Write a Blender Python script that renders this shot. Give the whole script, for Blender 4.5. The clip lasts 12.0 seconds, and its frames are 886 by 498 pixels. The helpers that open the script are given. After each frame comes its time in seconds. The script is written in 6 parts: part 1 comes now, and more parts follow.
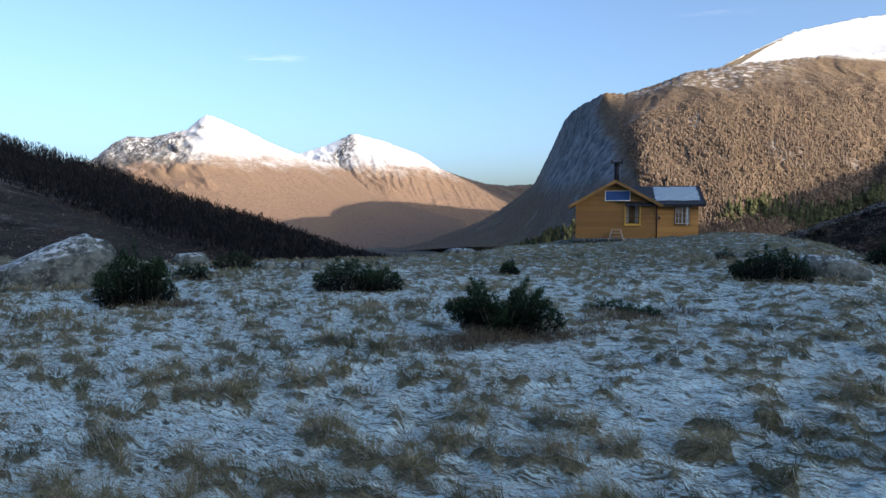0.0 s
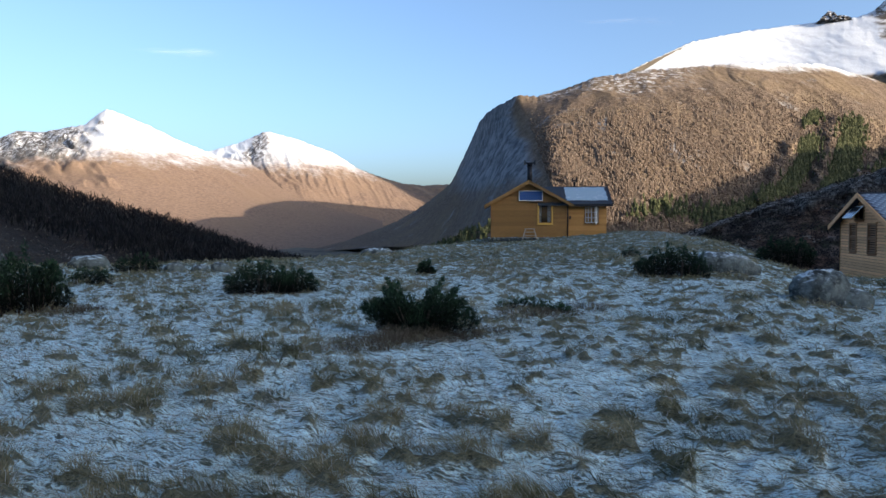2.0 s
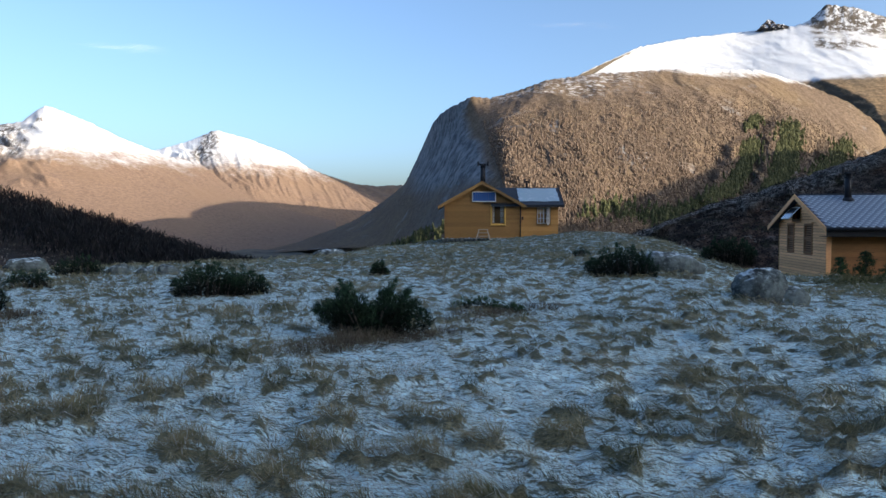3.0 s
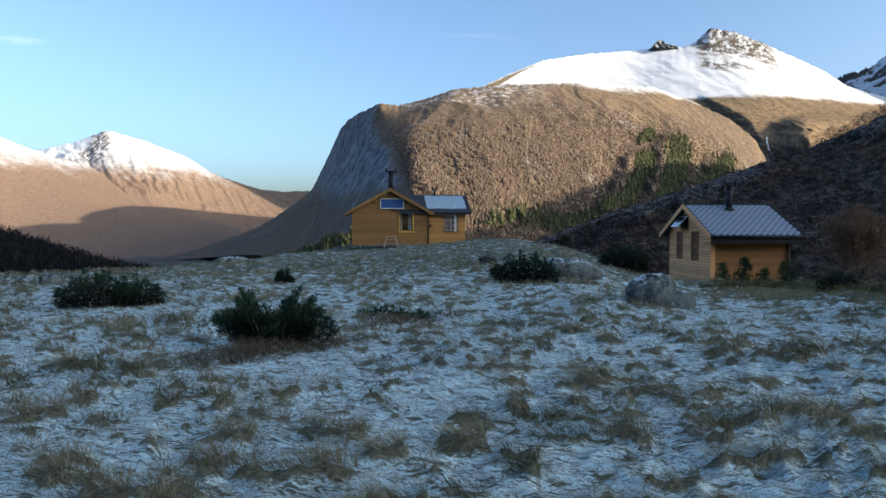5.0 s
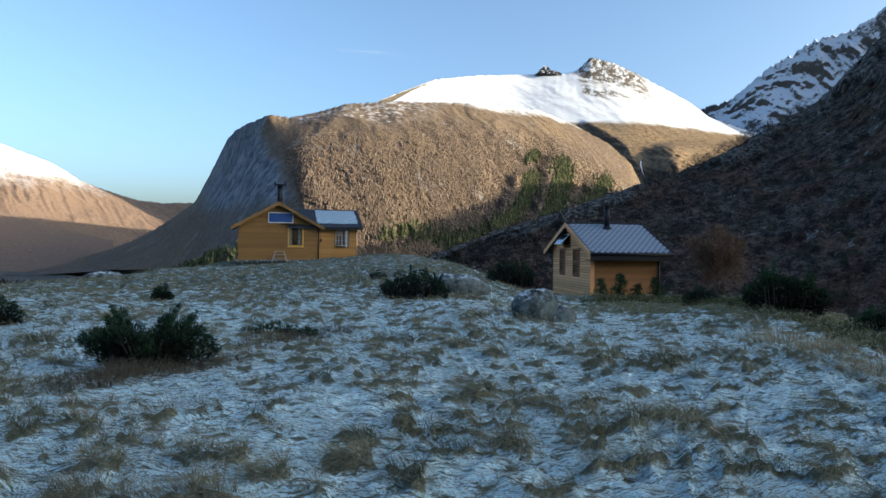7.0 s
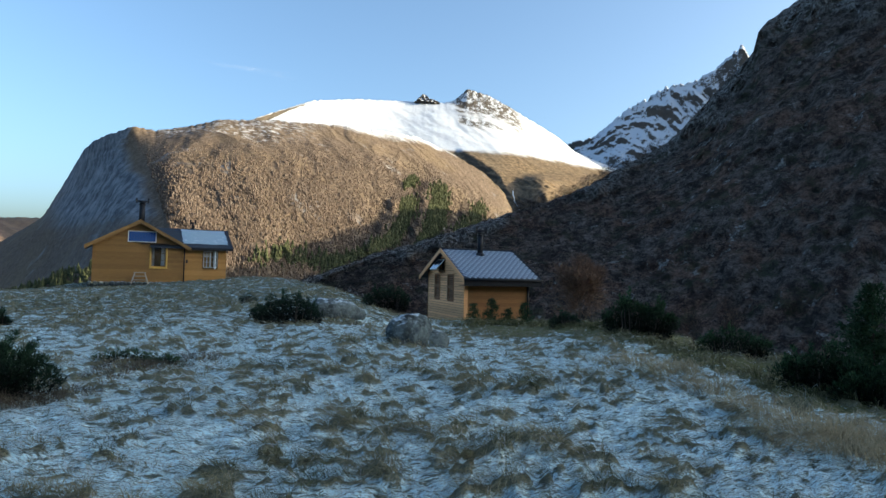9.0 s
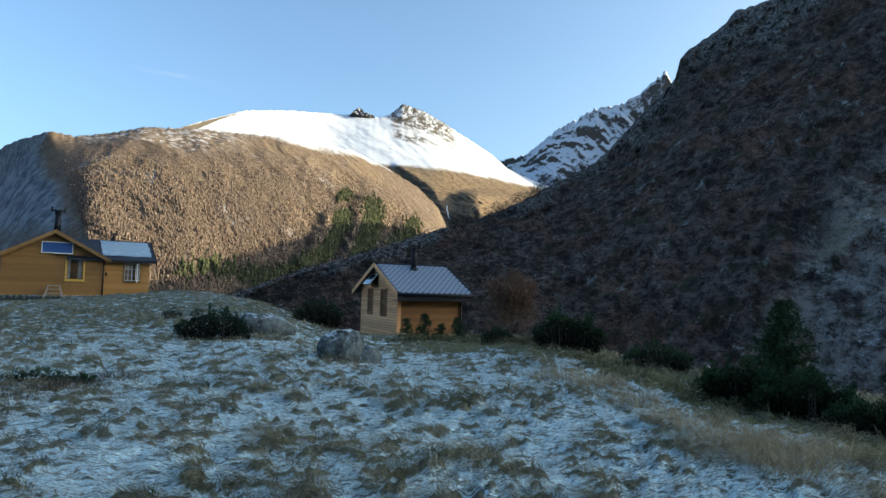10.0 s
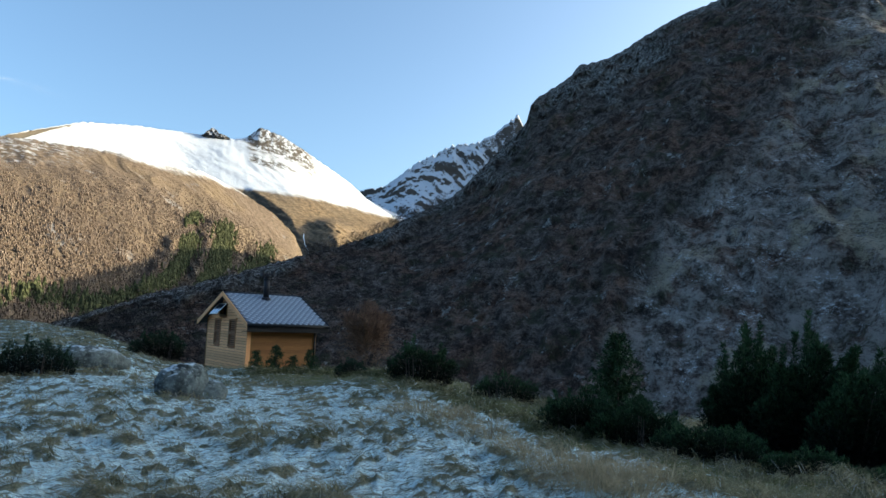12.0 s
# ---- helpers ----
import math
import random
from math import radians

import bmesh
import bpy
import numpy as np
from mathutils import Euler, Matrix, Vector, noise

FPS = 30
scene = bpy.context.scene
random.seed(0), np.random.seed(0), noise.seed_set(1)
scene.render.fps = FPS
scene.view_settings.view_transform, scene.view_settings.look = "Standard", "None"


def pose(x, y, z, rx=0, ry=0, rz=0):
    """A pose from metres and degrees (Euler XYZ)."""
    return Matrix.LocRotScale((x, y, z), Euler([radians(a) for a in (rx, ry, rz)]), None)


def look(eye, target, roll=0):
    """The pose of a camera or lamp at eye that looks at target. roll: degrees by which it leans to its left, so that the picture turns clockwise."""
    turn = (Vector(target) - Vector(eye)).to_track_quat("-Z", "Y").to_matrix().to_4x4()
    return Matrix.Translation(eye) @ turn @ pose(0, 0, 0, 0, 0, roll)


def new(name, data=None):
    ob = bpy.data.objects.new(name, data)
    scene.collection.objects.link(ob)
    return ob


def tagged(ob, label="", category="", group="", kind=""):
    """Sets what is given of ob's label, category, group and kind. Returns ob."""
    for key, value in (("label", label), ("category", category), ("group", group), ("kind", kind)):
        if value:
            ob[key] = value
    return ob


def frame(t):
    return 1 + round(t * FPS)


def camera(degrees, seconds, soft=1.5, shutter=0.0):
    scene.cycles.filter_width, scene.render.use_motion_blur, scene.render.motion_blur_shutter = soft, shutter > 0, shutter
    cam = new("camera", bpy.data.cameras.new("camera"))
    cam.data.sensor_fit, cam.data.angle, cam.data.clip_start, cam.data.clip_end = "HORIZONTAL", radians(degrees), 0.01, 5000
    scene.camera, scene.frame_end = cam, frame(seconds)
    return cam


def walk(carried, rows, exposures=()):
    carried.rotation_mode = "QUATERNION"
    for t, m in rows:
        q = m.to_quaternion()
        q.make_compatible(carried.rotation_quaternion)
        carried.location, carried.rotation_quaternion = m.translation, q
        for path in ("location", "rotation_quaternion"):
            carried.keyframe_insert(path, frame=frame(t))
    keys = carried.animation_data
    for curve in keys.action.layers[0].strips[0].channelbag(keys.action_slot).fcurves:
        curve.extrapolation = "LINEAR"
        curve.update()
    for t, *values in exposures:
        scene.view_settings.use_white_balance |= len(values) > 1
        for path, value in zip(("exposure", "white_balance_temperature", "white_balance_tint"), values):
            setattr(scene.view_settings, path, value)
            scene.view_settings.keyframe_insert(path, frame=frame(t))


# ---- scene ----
cam = camera(68.95, 12.0)
PATH = [
    (0, pose(0.000, -0.000, 1.600, 87.400, 0, -0.000) @ pose(0, 0, 0, 0, 0, 0.000)),
    (0.5, pose(0.007, 0.001, 1.600, 87.373, 0, -2.030) @ pose(0, 0, 0, 0, 0, -0.058)),
    (1, pose(0.016, 0.002, 1.599, 87.386, 0, -4.059) @ pose(0, 0, 0, 0, 0, -0.119)),
    (1.5, pose(0.022, 0.003, 1.598, 87.378, 0, -5.874) @ pose(0, 0, 0, 0, 0, -0.136)),
    (2, pose(0.028, 0.003, 1.598, 87.368, 0, -7.331) @ pose(0, 0, 0, 0, 0, -0.151)),
    (2.5, pose(0.035, 0.000, 1.598, 87.381, 0, -9.374) @ pose(0, 0, 0, 0, 0, -0.174)),
    (3, pose(0.042, -0.004, 1.598, 87.425, 0, -11.410) @ pose(0, 0, 0, 0, 0, -0.183)),
    (5, pose(0.075, -0.027, 1.606, 88.021, 0, -19.520) @ pose(0, 0, 0, 0, 0, 0.033)),
    (5.5, pose(0.082, -0.042, 1.609, 88.290, 0, -21.633) @ pose(0, 0, 0, 0, 0, 0.112)),
    (6, pose(0.089, -0.053, 1.610, 88.614, 0, -23.916) @ pose(0, 0, 0, 0, 0, 0.248)),
    (6.5, pose(0.094, -0.062, 1.611, 89.024, 0, -26.414) @ pose(0, 0, 0, 0, 0, 0.395)),
    (7, pose(0.095, -0.069, 1.612, 89.457, 0, -29.094) @ pose(0, 0, 0, 0, 0, 0.589)),
    (9, pose(0.108, -0.105, 1.631, 91.772, 0, -39.953) @ pose(0, 0, 0, 0, 0, 1.434)),
    (9.5, pose(0.108, -0.105, 1.640, 92.496, 0, -42.830) @ pose(0, 0, 0, 0, 0, 1.591)),
    (10, pose(0.110, -0.101, 1.650, 93.221, 0, -45.801) @ pose(0, 0, 0, 0, 0, 1.748)),
    (10.5, pose(0.109, -0.097, 1.661, 94.004, 0, -48.808) @ pose(0, 0, 0, 0, 0, 1.900)),
    (11, pose(0.117, -0.096, 1.671, 94.775, 0, -51.899) @ pose(0, 0, 0, 0, 0, 2.010)),
    (11.5, pose(0.125, -0.097, 1.677, 95.562, 0, -55.075) @ pose(0, 0, 0, 0, 0, 2.119)),
    (12, pose(0.130, -0.099, 1.685, 96.341, 0, -58.354) @ pose(0, 0, 0, 0, 0, 2.230)),
]
walk(cam, PATH, ((0.0, 1.32, 6200, 8.5), (6.0, 1.40, 6250, 3.0), (12.0, 1.54, 6300, -2.5)))

# ---------------------------------------------------------------- light
SUN_AZ, SUN_EL = 133.0, 12.0
world = bpy.data.worlds.new("world")
scene.world = world
world.use_nodes = True
wn, wl = world.node_tree.nodes, world.node_tree.links
sky = wn.new("ShaderNodeTexSky")
sky.sky_type = "NISHITA"
sky.sun_disc = False
sky.sun_elevation = radians(SUN_EL)
sky.sun_rotation = radians(SUN_AZ)
sky.altitude = 500
sky.air_density, sky.dust_density, sky.ozone_density = 0.75, 5.6, 2.0
wn["Background"].inputs["Strength"].default_value = 0.15
wl.new(sky.outputs[0], wn["Background"].inputs["Color"])
sun_data = bpy.data.lights.new("sun", "SUN")
sun_data.energy, sun_data.angle, sun_data.color = 4.6, radians(0.5), (1.0, 0.785, 0.56)
sun = new("sun", sun_data)
s_az, s_el = radians(SUN_AZ), radians(SUN_EL)
sun.matrix_world = look((600 * math.sin(s_az), 600 * math.cos(s_az), 600), (600 * math.sin(s_az) - math.sin(s_az) * math.cos(s_el), 600 * math.cos(s_az) - math.cos(s_az) * math.cos(s_el), 600 - math.sin(s_el)))


# ---------------------------------------------------------------- noise and mesh helpers
def hash2(i, j, seed):
    h = (i.astype(np.int64) * 374761393 + j.astype(np.int64) * 668265263 + seed * 974634541) & 0xFFFFFFFF
    h = ((h ^ (h >> 13)) * 1274126177) & 0xFFFFFFFF
    return ((h ^ (h >> 16)) & 0xFFFF) / 65535.0


def vnoise(x, y, seed=0):
    """Smooth gradient noise, about -1 to 1."""
    x, y = np.broadcast_arrays(np.asarray(x, float), np.asarray(y, float))
    i, j = np.floor(x), np.floor(y)
    u, v = x - i, y - j
    fu, fv = u * u * u * (u * (u * 6 - 15) + 10), v * v * v * (v * (v * 6 - 15) + 10)

    def corner(di, dj):
        a = hash2(i + di, j + dj, seed) * 2 * np.pi
        return np.cos(a) * (u - di) + np.sin(a) * (v - dj)

    a, b, c, d = corner(0, 0), corner(1, 0), corner(0, 1), corner(1, 1)
    return 1.5 * (a + (b - a) * fu + (c - a) * fv + (a - b - c + d) * fu * fv)


def fbm(x, y, octaves=4, seed=0, gain=0.5):
    total, amp = 0.0, 1.0
    for n in range(octaves):
        total = total + amp * vnoise(x * 2**n + 17.3 * n, y * 2**n - 9.1 * n, seed + n)
        amp *= gain
    return total


def ridged(x, y, octaves=4, seed=0, gain=0.5):
    total, amp = 0.0, 1.0
    for n in range(octaves):
        total = total + amp * (1 - 2 * np.abs(vnoise(x * 2**n + 5.7 * n, y * 2**n + 3.3 * n, seed + n)))
        amp *= gain
    return total


def smooth01(v):
    v = np.clip(v, 0, 1)
    return v * v * (3 - 2 * v)


def big_mesh(name, verts, faces, mats, smooth=False, attr=None):
    """A mesh from numpy arrays; faces all of one corner count."""
    verts, faces = np.asarray(verts, np.float32), np.asarray(faces, np.int32)
    me = bpy.data.meshes.new(name)
    k = faces.shape[1]
    me.vertices.add(len(verts))
    me.vertices.foreach_set("co", verts.ravel())
    me.loops.add(faces.size)
    me.loops.foreach_set("vertex_index", faces.ravel())
    me.polygons.add(len(faces))
    me.polygons.foreach_set("loop_start", np.arange(0, faces.size, k, dtype=np.int32))
    me.polygons.foreach_set("loop_total", np.full(len(faces), k, np.int32))
    me.polygons.foreach_set("use_smooth", np.full(len(faces), smooth, bool))
    me.update(calc_edges=True)
    for key, values in (attr or {}).items():
        layer = me.attributes.new(key, "FLOAT", "POINT")
        layer.data.foreach_set("value", np.asarray(values, np.float32).ravel())
    for m in mats if isinstance(mats, (list, tuple)) else [mats]:
        me.materials.append(m)
    return me


def grid_faces(n, m):
    """Quads of an n by m vertex grid."""
    idx = np.arange(n * m).reshape(n, m)
    return np.stack([idx[:-1, :-1], idx[1:, :-1], idx[1:, 1:], idx[:-1, 1:]], -1).reshape(-1, 4)


def part(name, bm, material, parent, label="", smooth=False):
    me = bpy.data.meshes.new(name)
    bm.normal_update()
    bm.to_mesh(me)
    bm.free()
    me.materials.append(material)
    if smooth:
        for p in me.polygons:
            p.use_smooth = True
    ob = new(name, me)
    ob.parent = parent
    return tagged(ob, label)


def mesh_part(name, me, parent, label=""):
    ob = new(name, me)
    ob.parent = parent
    return tagged(ob, label)


def thing(name, m, label, category, group="", kind=""):
    ob = new(name)
    ob.empty_display_size = 0.2
    ob.matrix_world = m
    return tagged(ob, label, category, group, kind)


def box(lo, hi, bevel=0.0, bm=None):
    bm = bm or bmesh.new()
    lo, hi = Vector(lo), Vector(hi)
    mat = Matrix.Translation((lo + hi) / 2) @ Matrix.Diagonal((*(hi - lo), 1))
    made = bmesh.ops.create_cube(bm, size=1, matrix=mat)["verts"]
    if bevel:
        edges = list({e for v in made for e in v.link_edges})
        bmesh.ops.bevel(bm, geom=edges, offset=bevel, segments=1, affect="EDGES")
    return bm


def prism(outline, depth, bevel=0.0):
    """An outline in x and z, pushed along y by depth."""
    bm = bmesh.new()
    front = [bm.verts.new((x, 0, z)) for x, z in outline]
    back = [bm.verts.new((x, depth, z)) for x, z in outline]
    n = len(outline)
    bm.faces.new(front)
    bm.faces.new(back[::-1])
    for k in range(n):
        bm.faces.new((front[k - 1], back[k - 1], back[k], front[k]))
    bmesh.ops.recalc_face_normals(bm, faces=bm.faces)
    if bevel:
        bmesh.ops.bevel(bm, geom=list(bm.edges), offset=bevel, segments=1, affect="EDGES")
    return bm


def tube(a, b, r0, r1=None, sides=10, bm=None, caps=True):
    bm = bm or bmesh.new()
    a, b = Vector(a), Vector(b)
    turn = (b - a).to_track_quat("Z", "Y").to_matrix().to_4x4()
    mat = Matrix.Translation((a + b) / 2) @ turn
    bmesh.ops.create_cone(bm, cap_ends=caps, segments=sides, radius1=r0, radius2=r0 if r1 is None else r1, depth=(b - a).length, matrix=mat)
    return bm


# ---------------------------------------------------------------- materials
class Nodes:
    """Short hand for building a node material."""

    def __init__(self, name):
        self.mat = bpy.data.materials.new(name)
        self.mat.use_nodes = True
        self.n, self.l = self.mat.node_tree.nodes, self.mat.node_tree.links
        self.bsdf = self.n["Principled BSDF"]
        self.where = self.n.new("ShaderNodeNewGeometry").outputs["Position"]

    def put(self, sock, value):
        if isinstance(value, bpy.types.NodeSocket):
            self.l.new(value, sock)
        elif isinstance(value, tuple) and len(value) == 3 and sock.type == "RGBA":
            sock.default_value = (*value, 1)
        else:
            sock.default_value = value

    def node(self, kind, out=0, **ins):
        n = self.n.new(kind)
        for k, v in ins.items():
            self.put(n.inputs[k.replace("_", " ")], v)
        return n.outputs[out]

    def coords(self, kind="Object"):
        return self.n.new("ShaderNodeTexCoord").outputs[kind]

    def scaled(self, vec, sx, sy, sz):
        n = self.n.new("ShaderNodeMapping")
        self.l.new(vec, n.inputs[0])
        n.inputs["Scale"].default_value = (sx, sy, sz)
        return n.outputs[0]

    def turned(self, vec, angle):
        n = self.n.new("ShaderNodeMapping")
        self.l.new(vec, n.inputs[0])
        n.inputs["Rotation"].default_value = (0, 0, angle)
        return n.outputs[0]

    def noise(self, vec, scale, detail=4, rough=0.6, distort=0.0):
        return self.node("ShaderNodeTexNoise", 0, Vector=vec, Scale=scale, Detail=detail, Roughness=rough, Distortion=distort)

    def math(self, op, a, b=0.0, c=0.0):
        n = self.n.new("ShaderNodeMath")
        n.operation = op
        for k, v in enumerate((a, b, c)):
            self.put(n.inputs[k], v)
        return n.outputs[0]

    def ramp(self, fac, lo, hi, a=0.0, b=1.0):
        n = self.n.new("ShaderNodeMapRange")
        n.interpolation_type = "SMOOTHSTEP"
        self.put(n.inputs[0], fac)
        for k, v in enumerate((lo, hi, a, b)):
            self.put(n.inputs[k + 1], v)
        return n.outputs[0]

    def mix(self, fac, a, b):
        n = self.n.new("ShaderNodeMix")
        n.data_type = "RGBA"
        self.put(n.inputs[0], fac)
        self.put(n.inputs[6], a)
        self.put(n.inputs[7], b)
        return n.outputs[2]

    def split(self, vec):
        n = self.n.new("ShaderNodeSeparateXYZ")
        self.l.new(vec, n.inputs[0])
        return n.outputs

    def attr(self, name):
        n = self.n.new("ShaderNodeAttribute")
        n.attribute_name = name
        return n.outputs["Fac"]

    def island(self):
        return self.n.new("ShaderNodeNewGeometry").outputs["Random Per Island"]

    def rand(self):
        return self.n.new("ShaderNodeObjectInfo").outputs["Random"]

    def normal(self):
        return self.split(self.n.new("ShaderNodeNewGeometry").outputs["Normal"])[2]

    def done(self, color, rough=0.8, bump=None, strength=0.5, dist=0.02, metal=0.0, spec=0.3):
        self.put(self.bsdf.inputs["Base Color"], color)
        self.put(self.bsdf.inputs["Roughness"], rough)
        self.put(self.bsdf.inputs["Metallic"], metal)
        self.put(self.bsdf.inputs["Specular IOR Level"], spec)
        if bump is not None:
            b = self.node("ShaderNodeBump", 0, Height=bump, Strength=strength, Distance=dist)
            self.l.new(b, self.bsdf.inputs["Normal"])
        return self.mat


def plain(name, color, rough=0.7, metal=0.0, var=0.25, scale=8.0, spec=0.3, bump=0.3):
    m = Nodes(name)
    c = m.coords()
    f = m.noise(c, scale, 5)
    dark = tuple(v * (1 - var) for v in color)
    light = tuple(min(1, v * (1 + var)) for v in color)
    return m.done(m.mix(f, dark, light), rough, m.noise(c, scale * 6, 3), bump, 0.01, metal, spec)


def wood(name, color, dark, frost=0.0):
    m = Nodes(name)
    c = m.coords()
    grain = m.noise(m.scaled(c, 3, 3, 40), 1.0, 5, 0.6)
    blot = m.noise(c, 1.3, 4)
    col = m.mix(m.ramp(grain, 0.3, 0.75), dark, color)
    col = m.mix(m.ramp(blot, 0.35, 0.7, 0.0, 0.35), col, dark)
    n = m.n.new("ShaderNodeHueSaturation")
    m.put(n.inputs["Value"], m.ramp(m.rand(), 0.0, 1.0, 0.85, 1.12))
    m.l.new(col, n.inputs["Color"])
    return m.done(n.outputs[0], 0.75, grain, 0.35, 0.01)


def leafy(name, a, b, c, rough=0.7, thin=0.3, root_or_shade=None):
    """Leaves, needles or blades: each island its own shade, a little light passing through."""
    m = Nodes(name)
    f = m.island()
    col = m.mix(m.ramp(f, 0.0, 0.6), a, b)
    col = m.mix(m.ramp(f, 0.75, 1.0), col, c)
    col = m.mix(m.ramp(m.noise(m.where, 1.5, 3), 0.4, 0.7, 0.0, 0.5), col, a)
    # Darker end of tip: inner shade painted on junipers, plain blade base on grass.
    if root_or_shade:
        col = m.mix(m.ramp(m.attr("tip"), 0.05, 0.95), root_or_shade, col)
    mat = m.done(col, rough, spec=0.15)
    through_leaf = m.n.new("ShaderNodeBsdfTranslucent")
    m.l.new(col, through_leaf.inputs[0])
    both = m.n.new("ShaderNodeMixShader")
    both.inputs[0].default_value = thin
    m.l.new(m.bsdf.outputs[0], both.inputs[1])
    m.l.new(through_leaf.outputs[0], both.inputs[2])
    m.l.new(both.outputs[0], m.n["Material Output"].inputs[0])
    return mat


ROW = radians(-25)  # the rows of tussocks run across the slope


def ground_material():
    m = Nodes("frosted_grass_ground")
    p = m.where
    tuft = m.attr("tuft")
    far = m.attr("far")
    along = m.turned(p, -ROW)
    straw = m.noise(m.scaled(along, 9, 34, 14), 1.0, 5, 0.7, 1.6)
    fine = m.noise(m.scaled(along, 26, 70, 50), 1.0, 4, 0.75, 1.2)
    mid = m.noise(m.scaled(along, 2.2, 5.4, 3), 1.0, 4, 0.55, 0.9)
    patch = m.noise(p, 0.22, 4, 0.55)
    grass = m.mix(m.ramp(fine, 0.32, 0.68), (0.008, 0.014, 0.010), (0.12, 0.135, 0.085))
    grass = m.mix(m.ramp(patch, 0.4, 0.62, 0.0, 0.5), grass, (0.060, 0.062, 0.030))
    frost = m.mix(m.ramp(fine, 0.28, 0.7), (0.54, 0.78, 0.89), (0.78, 0.98, 1.0))
    k = m.math("ADD", m.math("MULTIPLY", mid, 1.25), m.math("MULTIPLY", straw, 0.7))
    k = m.math("SUBTRACT", k, m.math("MULTIPLY", far, 0.55))
    k = m.math("SUBTRACT", k, m.math("MULTIPLY", m.attr("lush"), 0.5))
    k = m.math("ADD", k, m.math("MULTIPLY", m.attr("hump"), 0.20))
    k = m.math("SUBTRACT", k, m.math("MULTIPLY", m.attr("brow"), 0.45))
    fleck = m.ramp(m.noise(m.scaled(along, 17, 66, 30), 1.0, 4, 0.7, 1.8), 0.40, 0.51, 0.12, 1.0)
    # Gaps baring dark grass, which also stand in for small shadowed hollows.
    wisp = m.ramp(m.noise(m.scaled(along, 5, 21, 8), 1.0, 5, 0.7, 1.2), 0.40, 0.51, 0.08, 1.0)
    cover = m.math("MULTIPLY", m.math("MULTIPLY", m.ramp(k, 0.745, 0.885, 0.0, 1.0), fleck), wisp)
    turf = m.ramp(m.math("ADD", tuft, m.math("MULTIPLY", m.math("SUBTRACT", straw, 0.5), 0.9)), 0.16, 0.58, 0.0, 0.93)
    cover = m.math("MULTIPLY", cover, m.math("SUBTRACT", 1.0, turf))
    grass = m.mix(m.attr("lush"), grass, m.mix(m.ramp(fine, 0.32, 0.68), (0.040, 0.044, 0.016), (0.19, 0.185, 0.075)))
    grass = m.mix(m.ramp(tuft, 0.1, 0.6), grass, m.mix(m.ramp(fine, 0.32, 0.68), (0.034, 0.034, 0.018), (0.22, 0.205, 0.12)))
    col = m.mix(cover, grass, frost)
    valley = m.mix(m.ramp(m.noise(p, 0.012, 5), 0.4, 0.62), (0.024, 0.030, 0.030), (0.085, 0.080, 0.062))
    col = m.mix(m.ramp(far, 0.75, 1.0), col, valley)
    h = m.math("ADD", m.math("MULTIPLY", straw, 0.6), m.math("MULTIPLY", fine, 0.4))
    return m.done(col, 0.85, h, 0.9, 0.05, spec=0.2)


